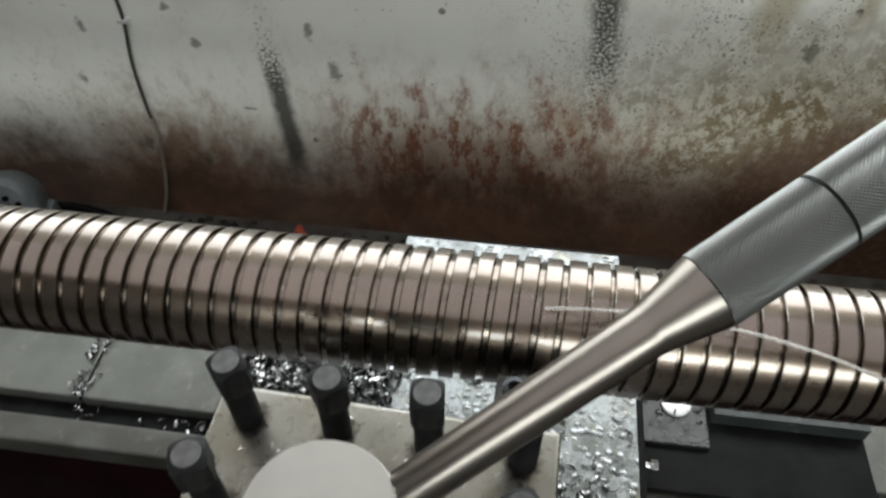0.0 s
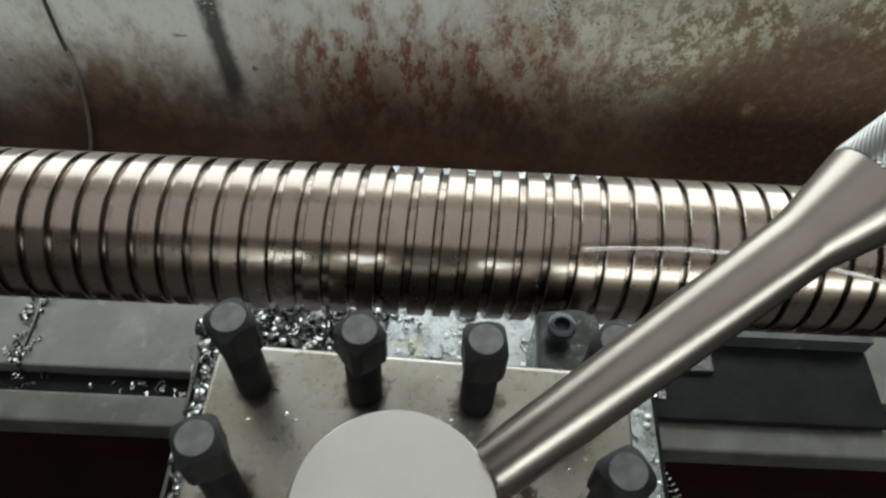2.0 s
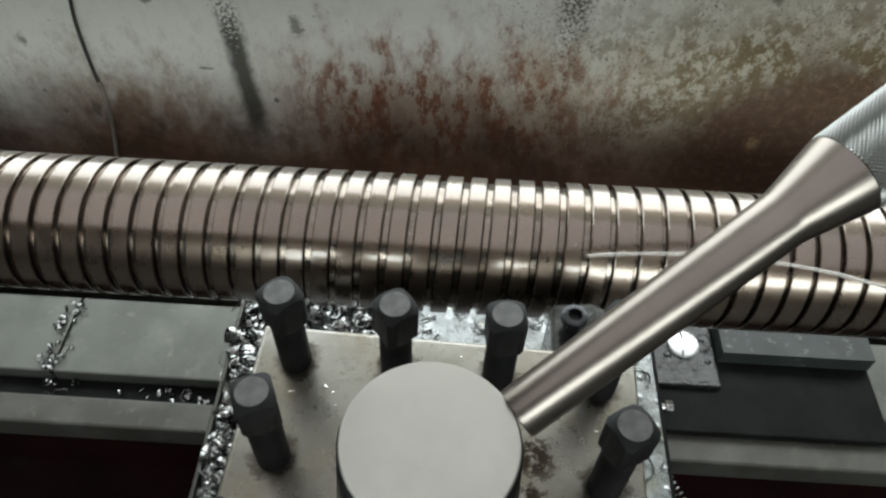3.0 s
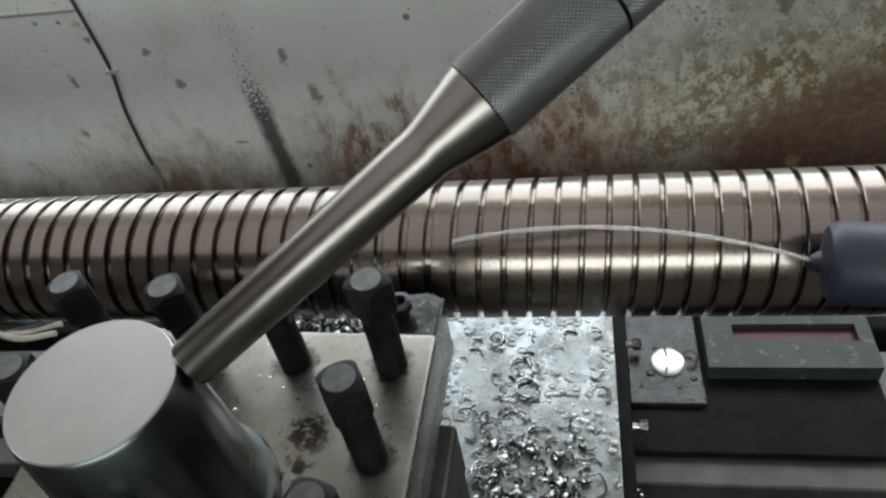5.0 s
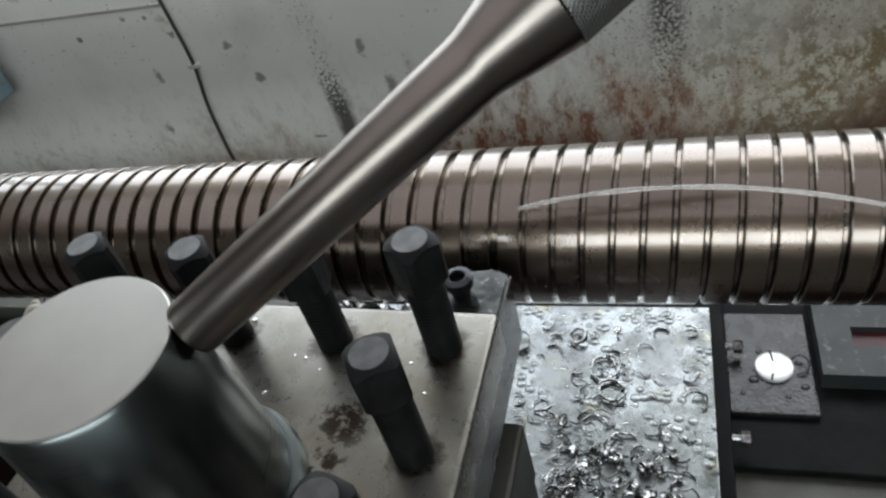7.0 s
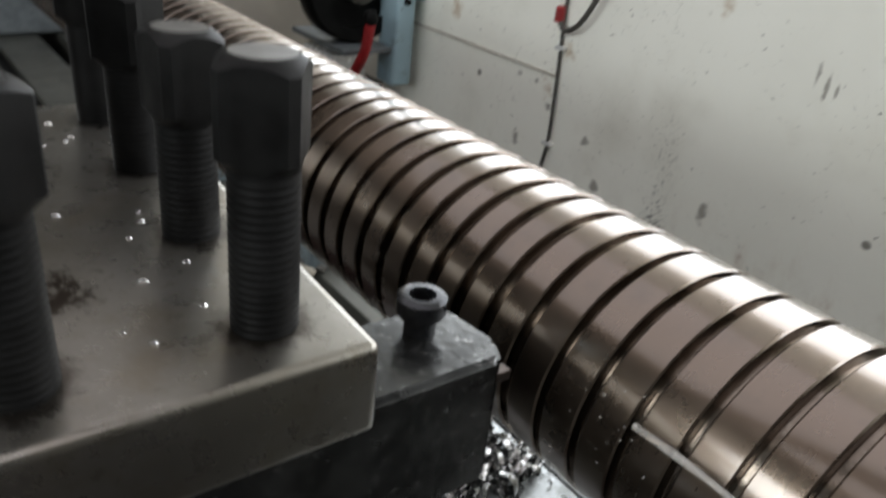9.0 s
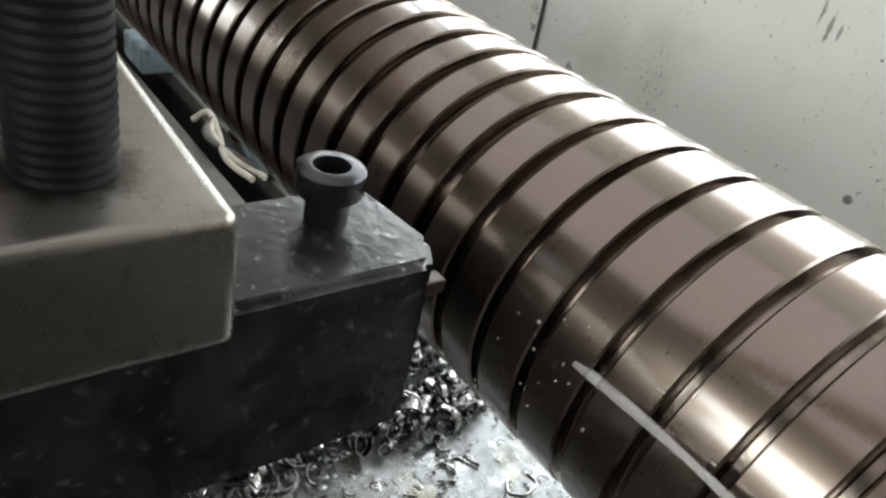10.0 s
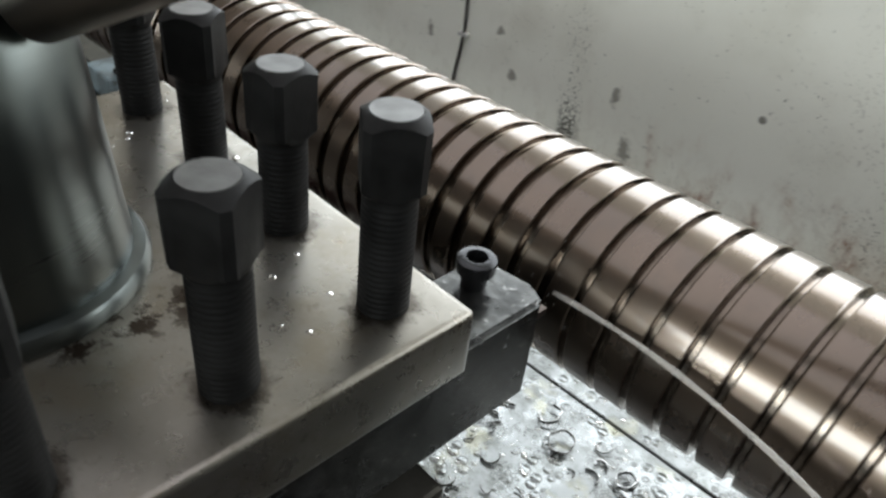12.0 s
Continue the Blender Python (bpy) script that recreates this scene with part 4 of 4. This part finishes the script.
def scraps():
    rng = random.Random(3)
    for x, y, s, mat, label, cat in ((-0.50, 1.20, 0.026, M_CLOTH, "crumpled orange plastic scrap on the floor", "scrap"), (-0.25, 1.20, 0.012, M_WHITE, "small pale metal offcut on the floor", "offcut")):
        bm = bmesh.new()
        bmesh.ops.create_icosphere(bm, subdivisions=2, radius=s)
        for v in bm.verts:
            v.co = Vector((v.co.x * 1.5, v.co.y * 0.8, v.co.z * 0.6)) * rng.uniform(0.65, 1.2)
        low = min(v.co.z for v in bm.verts)
        tagged(part("floor_scrap", bm, mat, None, "", None, pose(x, y, -low, 0, 0, rng.uniform(0, 180))), label, cat)
    bm = bmesh.new()
    for _ in range(320):
        random_curl(bm, rng.uniform(-0.95, 0.1), rng.uniform(0.9, 1.24), 0.0, rng, 1.5)
    tagged(part("floor_chips", bm, M_POSTDARK, None, "", 50), "dull chips and dirt strewn over the floor", "metal chips", kind="stuff")


scraps()


def headstock():
    ob = thing("headstock", pose(0, 0, Z), "dark grey lathe headstock with an oiled chuck", "headstock")
    part("housing", box(-3.15, -2.30, 0.02, 0.78, -0.487, 0.42, 0.02, 3), M_MOTOR, ob, "dark grey painted housing", 40)
    part("chuck", lathe([(0, 0), (0.20, 0), (0.20, 0.13), (0.19, 0.14), (0.055, 0.145), (0.055, 0.02), (0, 0.02)], 64), M_POSTDARK, ob, "dark oiled chuck", 40, pose(-2.30, YS, ZS, 0, 90, 0))
    for k in range(3):
        jaw = box(0.064, 0.17, -0.03, 0.03, 0.13, 0.19, 0.004)
        part("jaw", jaw, M_POSTDARK, ob, at=pose(-2.30, YS, ZS, 0, 90, 0) @ pose(0, 0, 0, 0, 0, 120 * k + 20))


headstock()


def column_cabinet():
    ob = thing("machine_column", pose(-1.395, 1.19, -0.04), "pale blue steel column bracketed to the wall, with red lever", "machine column")
    part("column", box(-0.042, 0.042, -0.03, 0.03, 0.675, 2.3, 0.008, 3), M_BLUE, ob, smooth=40)
    for z in (0.9, 1.1):
        part("wall_bracket", box(-0.03, 0.03, 0.03, YW - 1.19, z, z + 0.06, 0.004), M_BLUE, ob, "short bracket to the wall")
    part("shelf", box(-0.26, 0.03, -0.18, -0.03, 0.765, 0.78, 0.003), M_MOTOR, ob, "grey shelf bracket")
    part("shelf", box(-0.26, 0.0, -0.18, -0.03, 0.655, 0.675, 0.003), M_BLACK, ob, "dark lower shelf")
    part("white_box", box(-0.21, -0.05, -0.17, -0.06, 0.675, 0.745, 0.006), M_WHITE, ob, "white plastic box")
    part("lever", tube(curve_points([(-0.02, -0.14, 0.675), (0.03, -0.14, 0.73), (0.07, -0.14, 0.79), (0.08, -0.135, 0.86)]), 0.014, 12), M_RED, ob, "red curved lever", 50)
    part("lever_knob", lathe([(0, -0.02), (0.016, -0.016), (0.02, 0), (0.014, 0.016), (0, 0.02)], 16), M_BLACK, ob, "black lever knob", 50, pose(0.08, -0.135, 0.872))
    for z in (0.90, 0.99, 1.12):
        part("bolt", lathe([(0, 0), (0.009, 0), (0.009, 0.008), (0, 0.009)], 12), M_BLACK, ob, "dark bolt", 40, pose(0.042, 0.0, z, 0, 90, 0))
    wheel = thing("flywheel", pose(-1.455, 1.085, 0.89), "dark oily belt wheel standing on the blue column's shelf", "wheel")
    part("rim", lathe([(0.11, -0.035), (0.143, -0.035), (0.15, -0.025), (0.15, 0.025), (0.143, 0.035), (0.11, 0.035), (0.11, -0.035)], 48), M_BLACK, wheel, smooth=40, at=pose(0, 0, 0, 0, 90, 0))
    part("hub", lathe([(0, -0.045), (0.045, -0.045), (0.045, 0.05), (0, 0.05)], 32), M_POSTDARK, wheel, smooth=40, at=pose(0, 0, 0, 0, 90, 0))
    part("web", lathe([(0.04, -0.012), (0.112, -0.012), (0.112, 0.012), (0.04, 0.012), (0.04, -0.012)], 40), M_BLACK, wheel, smooth=40, at=pose(0, 0, 0, 0, 90, 0))
    cabinet = thing("steel_cabinet", pose(-2.15, 1.0, 0), "plain beige-grey steel cabinet by the wall", "cabinet")
    part("body", box(-0.2, 0.2, -0.22, 0.24, 0.0, 2.0, 0.008), M_CABINET, cabinet)
    part("door", box(0.2, 0.212, -0.20, 0.22, 0.06, 1.95, 0.004), M_CABINET, cabinet, "flat sheet door")


column_cabinet()


def bed_end_things():
    """Small stops, a red rag box and loose leads that lie between the ways towards the headstock."""
    for x, y, w, label in ((-0.655, 0.552, 0.035, "small pale blue block with a dark handle, between the ways"), (-1.07, 0.525, 0.05, "pale blue painted bed stop, oily")):
        ob = thing("bed_stop", pose(x, y, Z - 0.487), label, "bed stop")
        part("body", box(-w, w, -w, w, 0.0, 0.05, 0.006), M_OILBLUE, ob)
        part("handle", tube(curve_points([(w * 0.5, -w * 0.4, 0.05), (w * 0.9, -w * 0.6, 0.062), (w * 1.3, -w * 0.5, 0.055)]), 0.006, 10), M_BLACK, ob, "black handle", 50)
    ob = thing("oil_tin", pose(-0.755, 0.560, Z - 0.487), "dark red dented oil tin between the ways", "tin")
    part("body", lathe([(0, 0), (0.032, 0), (0.033, 0.004), (0.032, 0.05), (0.028, 0.056), (0, 0.057)], 28), M_SLOT, ob, smooth=40)
    for k, mat in enumerate((M_PALECABLE, M_PALECABLE, M_CABLE)):
        pts = curve_points([(-0.815, 0.49 + 0.02 * k, 0.602), (-0.79, 0.505 + 0.012 * k, 0.625), (-0.74, 0.50 - 0.01 * k, 0.615), (-0.67, 0.485 + 0.01 * k, 0.605), (-0.61, 0.50 + 0.02 * k, 0.60)])
        lead = thing("loose_lead", pose(0, 0, 0), "loose pale lead draped between the bed ways" if k < 2 else "loose dark lead draped between the bed ways", "cable", "leads on the bed")
        part("sheath", tube(pts, 0.0055, 8), mat, lead, smooth=60)


bed_end_things()


# ---- movement ----
def motions():
    times = [0.5 * k for k in range(25)]
    for ob in CARRIED:
        m = ob.matrix_basis.copy()
        walk(ob, [(t, Matrix.Translation((V * t, 0, 0)) @ m) for t in times])
    turn = 360 * V / LEAD
    for ob in SCREW:
        m = ob.matrix_basis.copy()
        walk(ob, [(t, m @ pose(0, 0, 0, turn * t, 0, 0)) for t in times])
    def meeting(t):
        return [float(np.interp(t, (0.0, 1.5, 3.7, 5.3, 7.2, 8.8, 11.0, 11.5, 12.0), c)) for c in ((-0.012, -0.012, -0.02, 0.008, 0, 0.042, 0.026, 0.0, -0.012), (0.012, 0.004, -0.005, 0, 0, -0.015, -0.018, -0.017, -0.017), (0.006, 0, -0.008, 0, 0, -0.030, -0.040, -0.034, -0.034))]

    for ob in SPLASH:
        m, rows = ob.matrix_basis.copy(), []
        for k in range(121):
            x, y, z = meeting(0.1 * k)
            angle = math.degrees(math.atan2(0.0506 + z, 0.0388 - y))
            rows.append((0.1 * k, Matrix.Translation((V * 0.1 * k + x, 0, 0)) @ m @ pose(0, 0, 0, 5 * math.sin(k * 2.1) - angle, 0, 0)))
        walk(ob, rows)
    for ob in STREAM:
        m = ob.matrix_basis.copy()
        rows = []
        for k in range(121):
            t = 0.1 * k
            u = float(np.interp(t, (7.2, 8.8), (0, 1)))
            u = u * u * (3 - 2 * u)
            meets = meeting(t)
            swing = pose(*meets, 0.5 * math.sin(t * 7.1), 10.5 * u + 0.7 * math.sin(t * 9.7 + 1), 0.6 * math.sin(t * 8.3))
            if ob.name.startswith("coolant_nozzle"):
                back = float(np.interp(t, (0.0, 3.7, 5.3, 5.5, 6.2, 6.5, 6.7, 7.1, 12.0), (0.072, 0.072, 0.0, 0.03, 0.028, 0.016, 0.010, 0.05, 0.05)))
                swing = swing @ Matrix.Translation((back, -0.13 * back, -0.27 * back))
            rows.append((t, Matrix.Translation((V * t, 0, 0)) @ m @ swing))
        walk(ob, rows)


motions()
